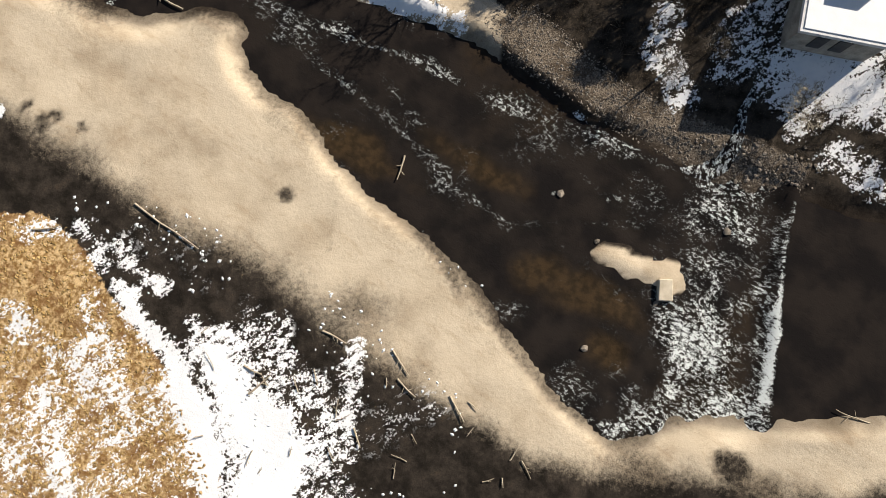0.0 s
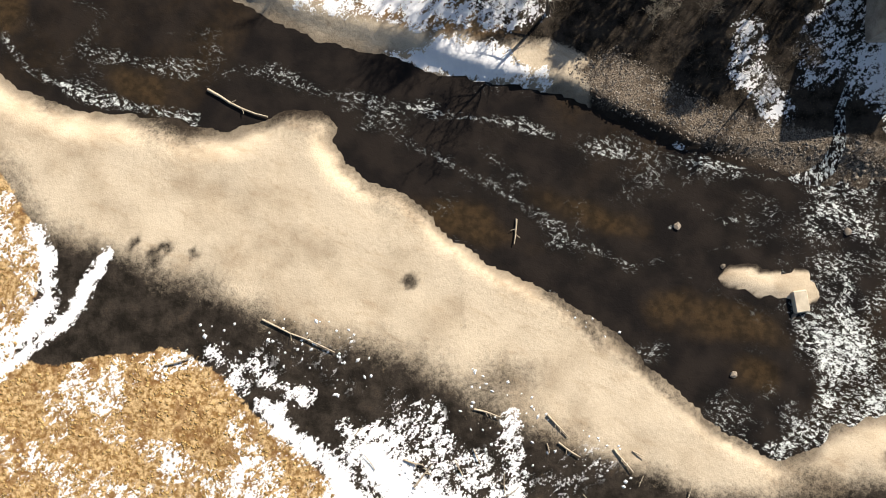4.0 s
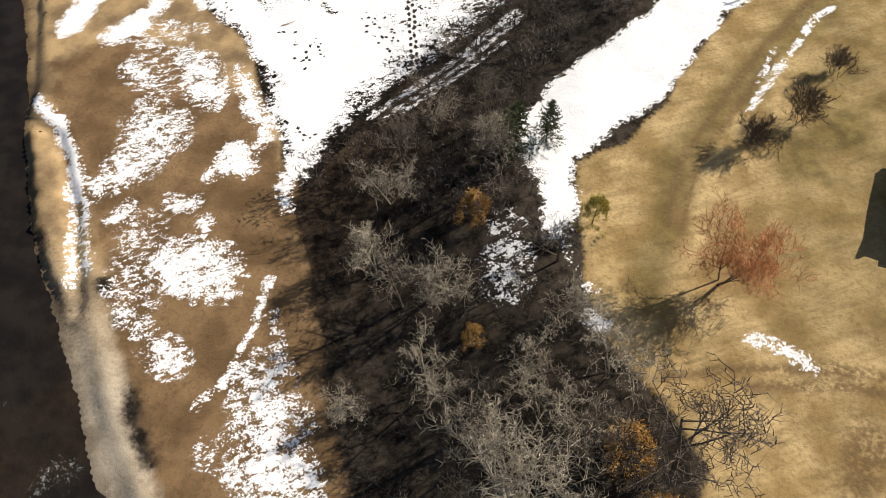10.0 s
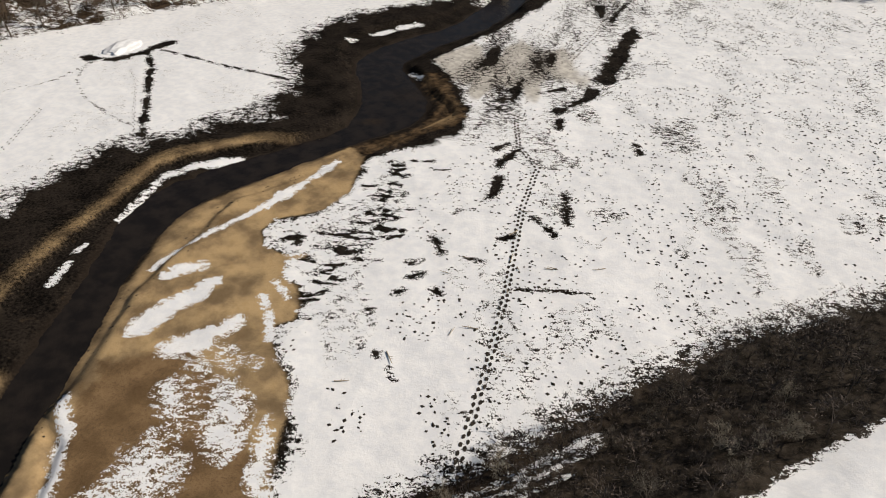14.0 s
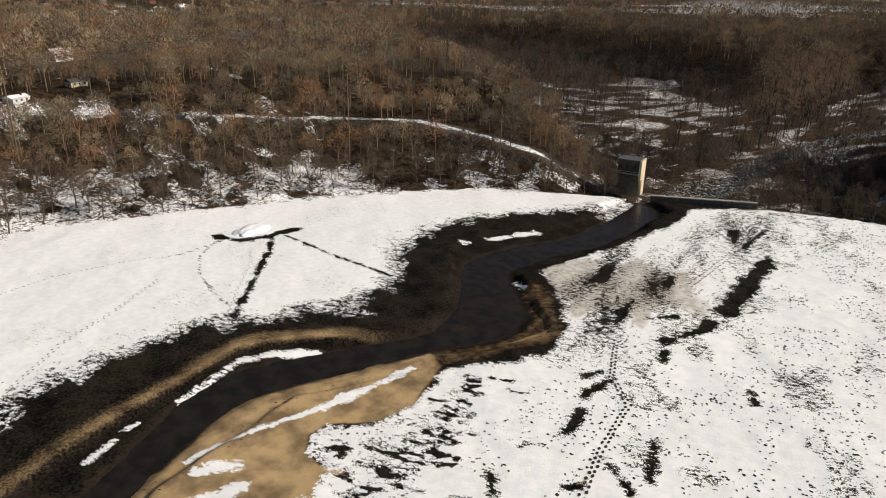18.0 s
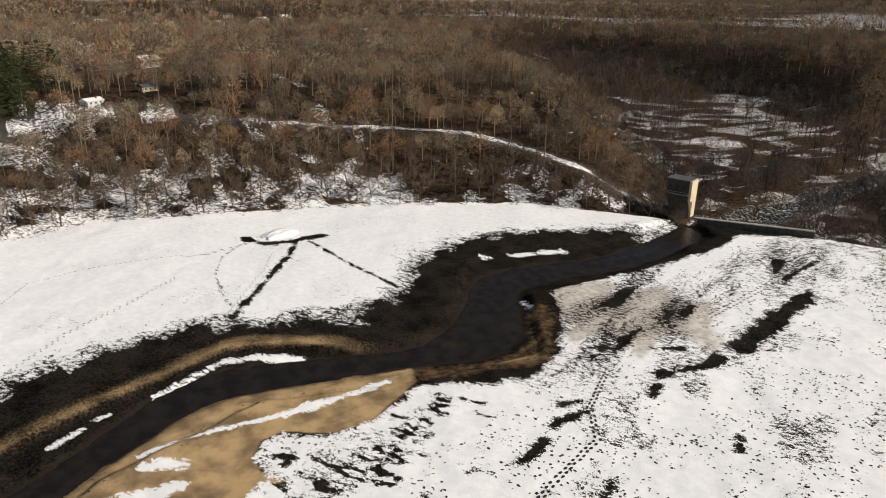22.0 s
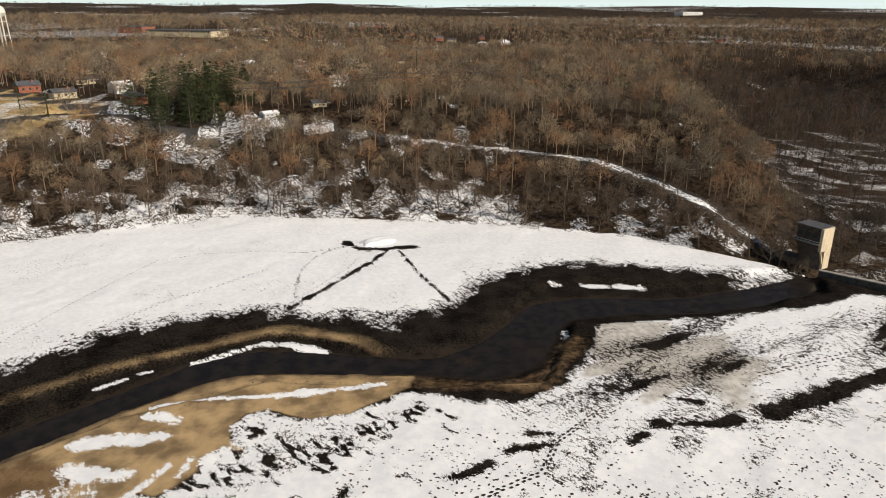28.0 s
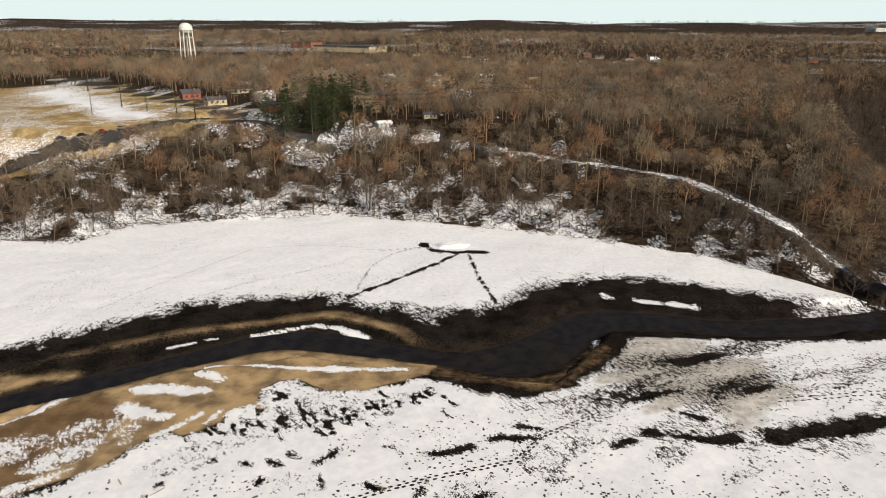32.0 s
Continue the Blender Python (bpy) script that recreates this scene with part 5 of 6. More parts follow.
# where houses stand among the woods
HOUSES = [(-353, 155, 20), (-345, 131, 35), (-420, 40, 50), (-448, 52, 40), (-470, 84, 30), (-505, 30, 60), (-430, 110, 10), (-500, 120, 80), (-455, 165, 25), (-428, -14, 40), (-473, 2, 40), (-400, 15, 42), (-374, 60, 130), (-890, 162, 15), (-886, 325, 60),
          (-965, 382, 30), (-940, 350, 100), (-1281, 199, 10), (-1320, 230, 80), (-1010, 300, 20), (-845, 250, 75)]
hr = random.Random(17)
for lane in ((-560, -40, -520, 210), (-640, -60, -620, 260), (-720, 40, -660, 420), (-820, -40, -780, 330), (-900, 120, -760, 560), (-1020, 0, -960, 420), (-1150, 150, -900, 700)):
    for k in range(6):
        u = (k + hr.uniform(0.1, 0.9)) / 6
        HOUSES.append((lane[0] + (lane[2] - lane[0]) * u + hr.choice((-14, 14)), lane[1] + (lane[3] - lane[1]) * u, hr.uniform(-15, 15) + hr.choice((0, 90))))


def clear_of_houses(x, y):
    ok = np.ones(np.shape(x), bool)
    for hx, hy, _ in HOUSES:
        ok &= np.hypot(x - hx - 2, y - hy) > 4.5
    return ok


# the wooded slope above the lake bed
def on_slope(x, y):
    db = area(x, y, BASIN)
    west = x - np.maximum(0, y - 200) * 0.3 < -95
    return (db > 1) & (db < 112) & west & (to_line(x, y, ROAD) > 4.2) & (to_line(x, y, LOWER) > 15 - 10 * smooth(y, 362, 385)) & (area(x, y, PARK) > 2) & (to_line(x, y, STREET) > 18) & clear_of_houses(x, y)


slope = scatter(7000, (-400, -20, -60, 520), on_slope, 6.8)
slope = slope[np.argsort(area(slope[:, 0], slope[:, 1], BASIN))]
front, back = slope[:185], slope[185:]
fz = heights(front)
for (x, y), z in zip(front, fz):
    plant("bare_tree", WOODS, x, y, rnd.uniform(0.75, 1.35), "slender brown leafless tree on the snowy slope", group="slope trees", z=z)

mid = [crown_clump(s, r, 9.2, 560, 0.085) for s, r in ((91, 13), (92, 14), (93, 12), (94, 15))]


def wood_tones(name, dark, tan, grey):
    """Twigs whose tone shifts from tree to tree and stand to stand."""
    k = Mat(name, 0.95, 0.1)
    tone, stand, twig = k.attr("tone").outputs["Fac"], k.step(k.noise(0.012, 2), 0.36, 0.64), k.random(True)
    c = k.mix(k.step(tone, 0.1, 0.9), dark, tan)
    c = k.mix(k.math("MULTIPLY", k.step(tone, 0.88, 0.93), 0.8), c, tuple(1.5 * v for v in tan))
    c = k.mix(k.math("MULTIPLY", k.step(k.math("FRACT", k.math("MULTIPLY", tone, 7.3)), 0.5, 0.7), 0.6), c, grey)
    c = k.mix(k.math("MULTIPLY", stand, 0.45), c, grey)
    c = k.mix(k.math("MULTIPLY", k.step(k.math("FRACT", k.math("MULTIPLY", tone, 13.7)), 0.78, 0.84), 0.75), c, (0.95 * tan[0], 0.72 * tan[1], 0.62 * tan[2]))
    k.colour(k.mix(k.math("MULTIPLY", twig, 0.25), c, tuple(0.4 * v for v in dark)))
    return k.m


wood_tint = wood_tones("wood_twigs", (0.070, 0.051, 0.037), (0.34, 0.25, 0.155), (0.22, 0.185, 0.135))
# greyer valley twigs, with the valley's shade put into their darker colours
shade_tint = wood_tones("shaded_valley_twigs", (0.030, 0.025, 0.022), (0.14, 0.11, 0.088), (0.085, 0.074, 0.068))
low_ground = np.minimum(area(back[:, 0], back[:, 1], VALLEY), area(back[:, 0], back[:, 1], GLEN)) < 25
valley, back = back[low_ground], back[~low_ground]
grow("woods", mid, valley, [rnd.uniform(0.6, 1.0) for _ in valley], "grey leafless trees darkened for shade on the valley floor", "woods", shade_tint)
grow("woods", mid, back, [rnd.uniform(0.55, 1.25) for _ in back], "brown leafless woods on the hill", "woods", wood_tint)
bank_brush = scatter(5000, (-330, -60, -40, 420), lambda x, y: (area(x, y, BASIN) > -1) & (area(x, y, BASIN) < 66) & (to_line(x, y, ROAD) > 4) & (fbm(x, y, 12, 119, 2) + smooth(area(x, y, BASIN), 4, 40) > -0.1) & (x - np.maximum(0, y - 200) * 0.3 < -95) & (area(x, y, VALLEY) > 2), 2.9)
grow("brushwood", brush, bank_brush, [rnd.uniform(0.4, 1.0) for _ in bank_brush], "dark brush and fallen branches on the snowy bank", "brush", brush_tint)

poles = []
for s in (121, 122, 123, 124):
    r, w = random.Random(s), Wood()
    q, e = bent(r, (0, 0, 0.3), (1, 0, 0.06), r.uniform(6, 10), 3, 0.12)
    w.limb(q, 0.16, 0.05, 4)
    for k in range(5):
        p = q[1].lerp(q[-1], r.random())
        w.limb([p, p + Vector((r.uniform(0.2, 1.2), r.uniform(-1.2, 1.2), r.uniform(0.2, 1.2)))], 0.06, 0.0, 3)
    poles.append(w.arrays())
lying = scatter(900, (-330, -60, -40, 330), lambda x, y: (area(x, y, BASIN) > 1) & (area(x, y, BASIN) < 34) & (x - np.maximum(0, y - 200) * 0.3 < -95) & (area(x, y, VALLEY) > 2), 5)
grow("fallen_trunks", poles, lying, [rnd.uniform(0.6, 1.1) for _ in lying], "dark fallen trunks lying on the snowy bank", "logs", bark)


# woods out to the horizon
def in_view(x, y):
    a = np.degrees(np.arctan2(-(x - 10), y - 150))
    return (a > 10) & (a < 142)


def wide_woods(x, y):
    r = np.hypot(x - 10, y - 150)
    return in_view(x, y) & (area(x, y, BASIN) > 112) & (r < 800) & (to_line(x, y, LOWER) > 15 - 10 * smooth(y, 362, 385)) & (to_line(x, y, ROAD) > 8) & (fbm(x, y, 90, 111, 2) > -0.75) & (area(x, y, PARK) > 2) & (to_line(x, y, STREET) > 20) & clear_of_houses(x, y)


clumps = [crown_clump(s, 13, 10.8, 250, 0.14, 0, 8) for s in (101, 102, 103, 104)]
def sector(count, lo, hi, ok, gap):
    """Places spread evenly over the wide fan to the west and north."""
    cells, out = set(), []
    for _ in range(count):
        r, a = math.sqrt(rnd.uniform(lo * lo, hi * hi)), radians(rnd.uniform(12, 140))
        x, y = 10 - r * math.sin(a), 150 + r * math.cos(a)
        c = (int(x // gap), int(y // gap))
        if c not in cells:
            cells.add(c)
            out.append((x, y))
    p = np.array(out)
    return p[ok(p[:, 0], p[:, 1])]


pts = sector(20000, 160, 800, wide_woods, 9.8)
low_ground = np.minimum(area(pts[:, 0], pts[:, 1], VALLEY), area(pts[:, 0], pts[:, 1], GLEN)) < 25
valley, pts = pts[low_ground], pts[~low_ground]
tall_trees = [crown_clump(s, 16, 7.5, 130, 0.15, 5, 6) for s in (125, 126, 127)]
# the darker tint stands for the shade up the valley
grow("woods", tall_trees, valley, [rnd.uniform(0.7, 1.2) for _ in valley], "grey leafless trees darkened for shade up the valley", "woods", shade_tint)
grow("woods", clumps, pts, [rnd.uniform(0.7, 1.35) for _ in pts], "brown leafless woods behind the hill", "woods", wood_tint)
far_clumps = [crown_clump(s, 12, 12.5, 32, 0.5, 0, 6) for s in (105, 106, 107)]


def far_woods(lo, hi, open_at):
    return lambda x, y: in_view(x, y) & (np.hypot(x - 10, y - 150) > lo) & (np.hypot(x - 10, y - 150) < hi) & (fbm(x, y, 240, 113, 3) > open_at) & (to_line(x, y, [(-1185, -75), (-960, -25)]) > 62)


pts = sector(16000, 800, 2000, far_woods(800, 2000, -0.6), 14)
grow("woods", far_clumps, pts, [rnd.uniform(1.0, 1.6) for _ in pts], "brown woods among distant streets", "woods", wood_tint)
pts = sector(15000, 2000, 3900, far_woods(2000, 3900, -0.4), 24)
far_tint = wood_tones("far_woods", (0.022, 0.024, 0.024), (0.13, 0.10, 0.07), (0.05, 0.052, 0.055))
dots = [crown_clump(s, 10, 14, 6, 1.6, 0, 3) for s in (108, 109)]
grow("woods", dots, pts, [rnd.uniform(0.9, 1.4) for _ in pts], "dark woods along the horizon", "woods", far_tint)
fp = [p for p in scatter(4000, (-1600, 100, -900, 1500), lambda x, y: in_view(x, y) & (area(x, y, BASIN) > 90) & (fbm(x, y, 130, 117, 2) > 0.28), 9, 6)][:600]
grow("conifers", joined([evergreen(s, 12, 3.0, 8, 0.35, 0.08, 1) for s in (75, 76)]), fp, [rnd.uniform(1.0, 1.7) for _ in fp], "dark green conifers among the bare woods", "conifers", needles)


# ---- dam, buildings ----
concrete = plain("old_concrete", (0.20, 0.185, 0.165), (0.42, 0.39, 0.34), 0.7, 0.9, 0.35)
dark_metal = plain("dark_steel", (0.02, 0.02, 0.022), (0.05, 0.05, 0.052), 2.0, 0.5, 0.1)
siding = plain("pale_siding", (0.45, 0.45, 0.44), (0.62, 0.62, 0.60), 0.8, 0.7, 0.2)
slate = plain("dark_roofing", (0.05, 0.052, 0.058), (0.12, 0.12, 0.13), 1.0, 0.8, 0.3)
siding_rail = plain("painted_rail", (0.5, 0.5, 0.5), (0.7, 0.7, 0.7), 1.0, 0.6, 0.1)
roof_snow = plain("roof_snow", (0.78, 0.79, 0.81), (0.88, 0.88, 0.88), 1.0, 0.95, 0.2)
timber = plain("weathered_timber", (0.10, 0.07, 0.045), (0.24, 0.17, 0.11), 1.4, 0.9, 0.4)

dam = thing("dam_wall", -160, 329.5, 0, 43, "low grey concrete dam wall across the drained lake", "dam", kind="structure")
stained = plain("stained_concrete", (0.07, 0.060, 0.050), (0.17, 0.145, 0.12), 0.7, 0.9, 0.35)
part("wall", box(38, 1.2, 10.2, (0, 0, -7.2), 0.06), stained, dam)
part("coping", box(38.2, 1.6, 0.35, (0, 0, 3.0), 0.05), concrete, dam)

gate = thing("gatehouse", -192, 325.5, -2, 24, "concrete gatehouse with a tall sunlit end wall beside the dam", "gatehouse")
# tan of the end wall, paler and warmer with sunlight put into the colour
lit_render = plain("sunlit_render", (0.50, 0.41, 0.28), (0.70, 0.59, 0.42), 0.6, 0.85, 0.3)
part("end_wall", box(1.0, 6.2, 8.0, (4.6, 0.4, 6.4), 0.06), lit_render, gate, "tan end wall, paler for the sun on it")
part("end_pier", box(1.0, 3.6, 6.6, (4.6, 1.6, -0.2), 0.06), lit_render, gate, "narrow pier under the end wall, paler for the sun on it")
part("end_brace", beam(bmesh.new(), (4.6, -2.2, 6.6), (4.6, 0.2, 1.0), 0.35, 0.35, 6), lit_render, gate)
part("body", box(8.6, 6.0, 6.6, (-0.3, 1.0, 7.4), 0.06), plain("brown_boards", (0.055, 0.042, 0.032), (0.12, 0.092, 0.07), 0.7, 0.9, 0.3), gate)
part("pier", box(8.0, 4.0, 8.6, (-0.4, 2.2, -1), 0.06), stained, gate)
part("roof_slab", box(9.6, 7.0, 0.4, (-0.3, 1.0, 14.0), 0.05), slate, gate)
walkway = part("walkway", box(9.4, 1.2, 0.25, (-0.4, -2.8, 8.6), 0.02), concrete, gate)
part("handrail", box(9.4, 0.08, 0.1, (-0.4, -3.3, 9.7), 0.01), siding_rail, walkway)
for k in range(7):
    part("baluster", box(0.08, 0.08, 0.9, (-4.9 + 1.5 * k, -3.3, 8.8), 0.01), siding_rail, walkway)
for k in range(3):
    part("window", box(1.4, 0.2, 1.6, (-3.2 + 2.6 * k, -2.3, 10.6), 0.02), dark_metal, gate)
mast = part("roof_mast", beam(bmesh.new(), (-4, 1, 14.5), (-4, 1, 19.5), 0.12), dark_metal, gate)
for k in range(3):
    part("crossarm", box(2.6, 0.15, 0.15, (-4, 1, 16.5 + 1.2 * k), 0.02), dark_metal, mast)
part("apron", box(8, 5, 2.6, (-7.5, 0, -0.6), 0.2), stained, gate)

power = thing("pump_building", 37.2, 37.4, ground_at(37, 36), -3, "small flat-roofed concrete building with snow on the roof", "building")
part("wall", box(9.2, 9.0, 4.4, (0, 0, -0.6), 0.05), concrete, power)
part("parapet", box(9.6, 9.4, 0.5, (0, 0, 3.8), 0.04), siding_rail, power)
part("roof_snow", box(8.8, 8.6, 0.12, (0, 0, 4.3), 0.02), roof_snow, power)
part("roof_hatch", box(3.6, 3.2, 1.5, (0.3, 1.8, 4.3), 0.05), siding, power)
for k in range(2):
    part("window", box(1.4, 0.25, 2.6, (-1.8 + 2.4 * k, -4.5, 0.9), 0.02), dark_metal, power)

barn = thing("house", 30.5, 83.2, ground_at(26, 80) - 0.9, -3, "large house with a dark ribbed roof and pale eaves", "house")
part("wall", box(10.5, 18.6, 2.9, (0, 0, -0.5), 0.05), siding, barn)
part("eave", box(11.4, 19.4, 0.35, (0, 0, 2.4), 0.04), timber, barn)
part("border", box(11.0, 19.2, 0.12, (0, 0, 2.75), 0.03), siding, barn, "pale grey flat roof edge")
pane_dark = plain("dark_roof_glass", (0.010, 0.018, 0.024), (0.028, 0.042, 0.05), 1.0, 0.25, 0.1)
for sx in (-2.2, 2.2):
    slope_part = part("roof", box(4.0, 16.0, 0.25, (sx, 0, 2.87), 0.04), pane_dark, barn, "dark teal glazed roof panel")
    for k in range(16):
        part("roof_bar", box(2.0, 0.16, 0.08, (sx + (0.7 if k % 2 else -0.7), -7.4 + k, 3.12), 0.02), siding, slope_part)
part("ridge_beam", box(0.4, 16.4, 0.3, (0, 0, 2.87), 0.03), siding, barn)
for k in (-5.0, 2.5):
    part("cross_beam", box(9.0, 0.35, 0.28, (0, k, 2.87), 0.03), siding, barn)

home = thing("house", 26.8, 122, ground_at(22, 122), -6, "grey low house with a rear deck", "house")
part("wall", box(11, 14, 2.9, (0, 0, -0.5), 0.05), siding, home)
part("eave", box(12, 15, 0.3, (0, 0, 2.4), 0.03), siding, home)
part("roof", box(11.4, 14.4, 0.2, (0, 0, 2.7), 0.03), siding, home)
part("skylight", box(4.2, 6.0, 0.3, (-2.4, -1.0, 2.9), 0.04), pane_dark, home, "dark glazed roof light")
part("parapet", box(0.4, 14.8, 0.55, (-5.7, 0, 2.7), 0.04), roof_snow, home, "white painted parapet")
part("deck", box(4.5, 3.4, 0.2, (-3.2, -8.7, 1.0), 0.02), siding, home)


# ---- houses in the woods and on the plateau ----
def gable(w, l, h, rise, over=0.5):
    """A pitched roof with its gable ends."""
    bm = bmesh.new()
    x, y = w / 2 + over, l / 2 + over
    low = [bm.verts.new(p) for p in ((-x, -y, h), (x, -y, h), (x, y, h), (-x, y, h))]
    top = [bm.verts.new((0, -y, h + rise)), bm.verts.new((0, y, h + rise))]
    for f in ((low[0], low[1], top[0]), (low[2], low[3], top[1]), (low[1], low[2], top[1], top[0]), (low[3], low[0], top[0], top[1]), (low[3], low[2], low[1], low[0])):
        bm.faces.new(f)
    return bm


paints = {"white": plain("white_clapboard", (0.62, 0.61, 0.58), (0.80, 0.79, 0.75), 0.8, 0.7, 0.2), "cream": plain("cream_clapboard", (0.48, 0.40, 0.26), (0.64, 0.55, 0.38), 0.8, 0.7, 0.2),
          "grey": siding, "brick red": plain("red_brick", (0.20, 0.07, 0.045), (0.33, 0.13, 0.08), 0.8, 0.85, 0.3)}


def make_house(colour, roof, w, l, h, rise, words):
    o = thing("house", 0, 0, 0, 0, words, "house", "houses among the woods")
    part("wall", box(w, l, h + 1.5, (0, 0, -1.5), 0.04), paints[colour], o)
    part("roof", gable(w, l, h, rise), roof, o)
    part("chimney", box(0.8, 0.8, 2.0, (w * 0.2, l * 0.2, h + rise * 0.4), 0.03), paints["brick red"], o)
    for sx in (-1, 1):
        for k in range(3):
            win = part("window", box(0.12, 1.3, 1.3, (sx * w / 2, (k - 1) * l * 0.3, h * 0.45), 0.02), dark_metal, o)
    part("door", box(1.0, 0.12, 2.1, (0.6, -l / 2, 0), 0.02), timber, o)
    return o


models = [make_house("white", roof_snow, 8, 11, 5.0, 2.4, "white clapboard house with snow on its pitched roof"),
          make_house("cream", slate, 8, 12, 3.4, 2.2, "low cream house with a dark pitched roof"),
          make_house("grey", roof_snow, 9, 13, 3.4, 2.0, "grey house with a snow-covered pitched roof"),
          make_house("brick red", slate, 8, 12, 4.6, 2.6, "brick house with a dark pitched roof")]
hz = heights([(x, y) for x, y, _ in HOUSES])
for k, ((x, y, turn), z) in enumerate(zip(HOUSES, hz)):
    m = models[1 if k == 0 else 2 if k == 1 else hr.choice((1, 1, 2, 3, 3, 0))]
    copy_thing(m, pose(x, y, z - 0.4, 0, 0, turn) @ Matrix.Scale(0.62 if k < 2 else 1.0, 4))
for m in models:
    for o in (*m.children_recursive, m):
        bpy.data.objects.remove(o)

# ---- water tower, mall ----
tank_paint = plain("tank_paint", (0.66, 0.64, 0.56), (0.82, 0.80, 0.72), 0.3, 0.5, 0.1)
tw = thing("water_tower", -785, -177, ground_at(-785, -177), 0, "white water tower on tall steel legs", "water tower")
TOP = 79.5 - tw.matrix_world.translation.z
bm = bmesh.new()
bmesh.ops.create_uvsphere(bm, u_segments=20, v_segments=12, radius=7.6)
bmesh.ops.scale(bm, vec=(1, 1, 0.86), verts=bm.verts)
bmesh.ops.translate(bm, vec=(0, 0, TOP - 6.5), verts=bm.verts)
part("tank", bm, tank_paint, tw)
part("riser", beam(bmesh.new(), (0, 0, -1), (0, 0, TOP - 12), 0.9, sides=10), tank_paint, tw)
part("catwalk", beam(bmesh.new(), (0, 0, TOP - 8.2), (0, 0, TOP - 7.8), 8.2, sides=20), tank_paint, tw)
for k in range(8):
    a = k * math.pi / 4
    part("leg", beam(bmesh.new(), (9 * math.cos(a), 9 * math.sin(a), -1), (7.2 * math.cos(a), 7.2 * math.sin(a), TOP - 7), 0.5, sides=6), tank_paint, tw)
    c = a + math.pi / 4
    for z in (0.35, 0.65):
        r = 9 - 1.8 * z
        part("brace", beam(bmesh.new(), (r * math.cos(a), r * math.sin(a), z * TOP), (r * math.cos(c), r * math.sin(c), z * TOP), 0.2, sides=4), tank_paint, tw)

mall = thing("store_building", -1110, -60, ground_at(-1110, -60) + 2, 65, "long low store with a pale front and flat dark roof", "building")
part("wall", box(110, 45, 9, (0, 0, -2), 0.2), paints["cream"], mall)
part("roof", box(112, 47, 0.8, (0, 0, 7), 0.1), slate, mall)
red = thing("store_building", -1180, -150, ground_at(-1180, -150), 65, "red brick store with a flat roof", "building")
part("wall", box(45, 30, 11, (0, 0, -2), 0.2), paints["brick red"], red)
part("roof", box(46, 31, 0.8, (0, 0, 9), 0.1), slate, red)

works = thing("store_building", -2570, 1419, ground_at(-2570, 1419) + 4, -60, "long white warehouse far off towards the horizon", "building")
part("wall", box(120, 40, 11, (0, 0, -6), 0.3), paints["white"], works)
part("roof", box(121, 41, 0.8, (0, 0, 5), 0.2), roof_snow, works)

# ---- conifer grove, poles and wires ----
gr = random.Random(23)
for k in range(26):
    x, y = -352 + gr.gauss(0, 12), 97 + gr.gauss(0, 13)
    plant("evergreen_tree", PINE, x, y, gr.uniform(1.5, 2.2), "tall dark green pine in a grove by the street", group="pine grove")
poles = [(-303, 124.5, 49.6), (-354, 188, 49.4), (-404, 243, 47.2), (-462, 300, 47)]
heads = []
for x, y, top in poles:
    z = ground_at(x, y)
    o = thing("utility_pole", x, y, z, 40, "tall wooden power pole with two crossarms", "utility pole", "power line poles")
    part("pole", beam(bmesh.new(), (0, 0, -1), (0, 0, top - z), 0.28, 0.18, 8), timber, o)
    for k, h in enumerate((0.6, 3.0)):
        arm = part("crossarm", box(4.6, 0.2, 0.25, (0, 0, top - z - h), 0.02), timber, o)
        for s in (-2.1, 2.1):
            part("insulator", beam(bmesh.new(), (s, 0, top - z - h + 0.25), (s, 0, top - z - h + 0.55), 0.09, 0.05), siding, arm)
    heads.append([o.matrix_world @ Vector((s, 0, top - z - h + 0.5)) for h in (0.6, 3.0) for s in (-2.1, 2.1)])
for a, c in zip(heads, heads[1:]):
    for p, q in zip(a, c):
        cu = bpy.data.curves.new("power_line", "CURVE")
        cu.dimensions, cu.bevel_depth, cu.bevel_resolution = "3D", 0.09, 0
        sp = cu.splines.new("POLY")
        sp.points.add(10)
        for k in range(11):
            u = k / 10
            v = p.lerp(q, u) - Vector((0, 0, 1.6 * 4 * u * (1 - u)))
            sp.points[k].co = (*v, 1)
        cu.materials.append(dark_metal)
        tagged(new("power_line", cu), "thin sagging wire strung between the power poles", "wire", "power wires")
for x, y, top in ((-262, 236.5, 42.8), (-227, 286.4, 31.3)):
    z = ground_at(x, y)
    o = thing("utility_pole", x, y, z, 10, "single slender wooden pole rising above the trees", "utility pole")
    part("pole", beam(bmesh.new(), (0, 0, -1), (0, 0, top - z), 0.25, 0.15, 8), timber, o)
    part("cap", beam(bmesh.new(), (0, 0, top - z), (0, 0, top - z + 0.2), 0.17, 0.05, 8), timber, o)
o = thing("utility_pole", 5.2, 166, ground_at(5.2, 166), 0, "leaning brown wooden pole at the lawn's edge", "utility pole")
part("pole", beam(bmesh.new(), (0, 0, -0.5), (0.4, 0.5, 10.5), 0.22, 0.15, 8), timber, o)
part("crossarm", box(2.0, 0.15, 0.2, (0.4, 0.5, 9.9), 0.02), timber, o)

# ---- cars on the lot ----
tyre = plain("tyre_rubber", (0.015, 0.015, 0.015), (0.03, 0.03, 0.03), 4, 0.8, 0.2)
glass = plain("car_glass", (0.02, 0.022, 0.025), (0.03, 0.032, 0.035), 4, 0.08, 0.0)


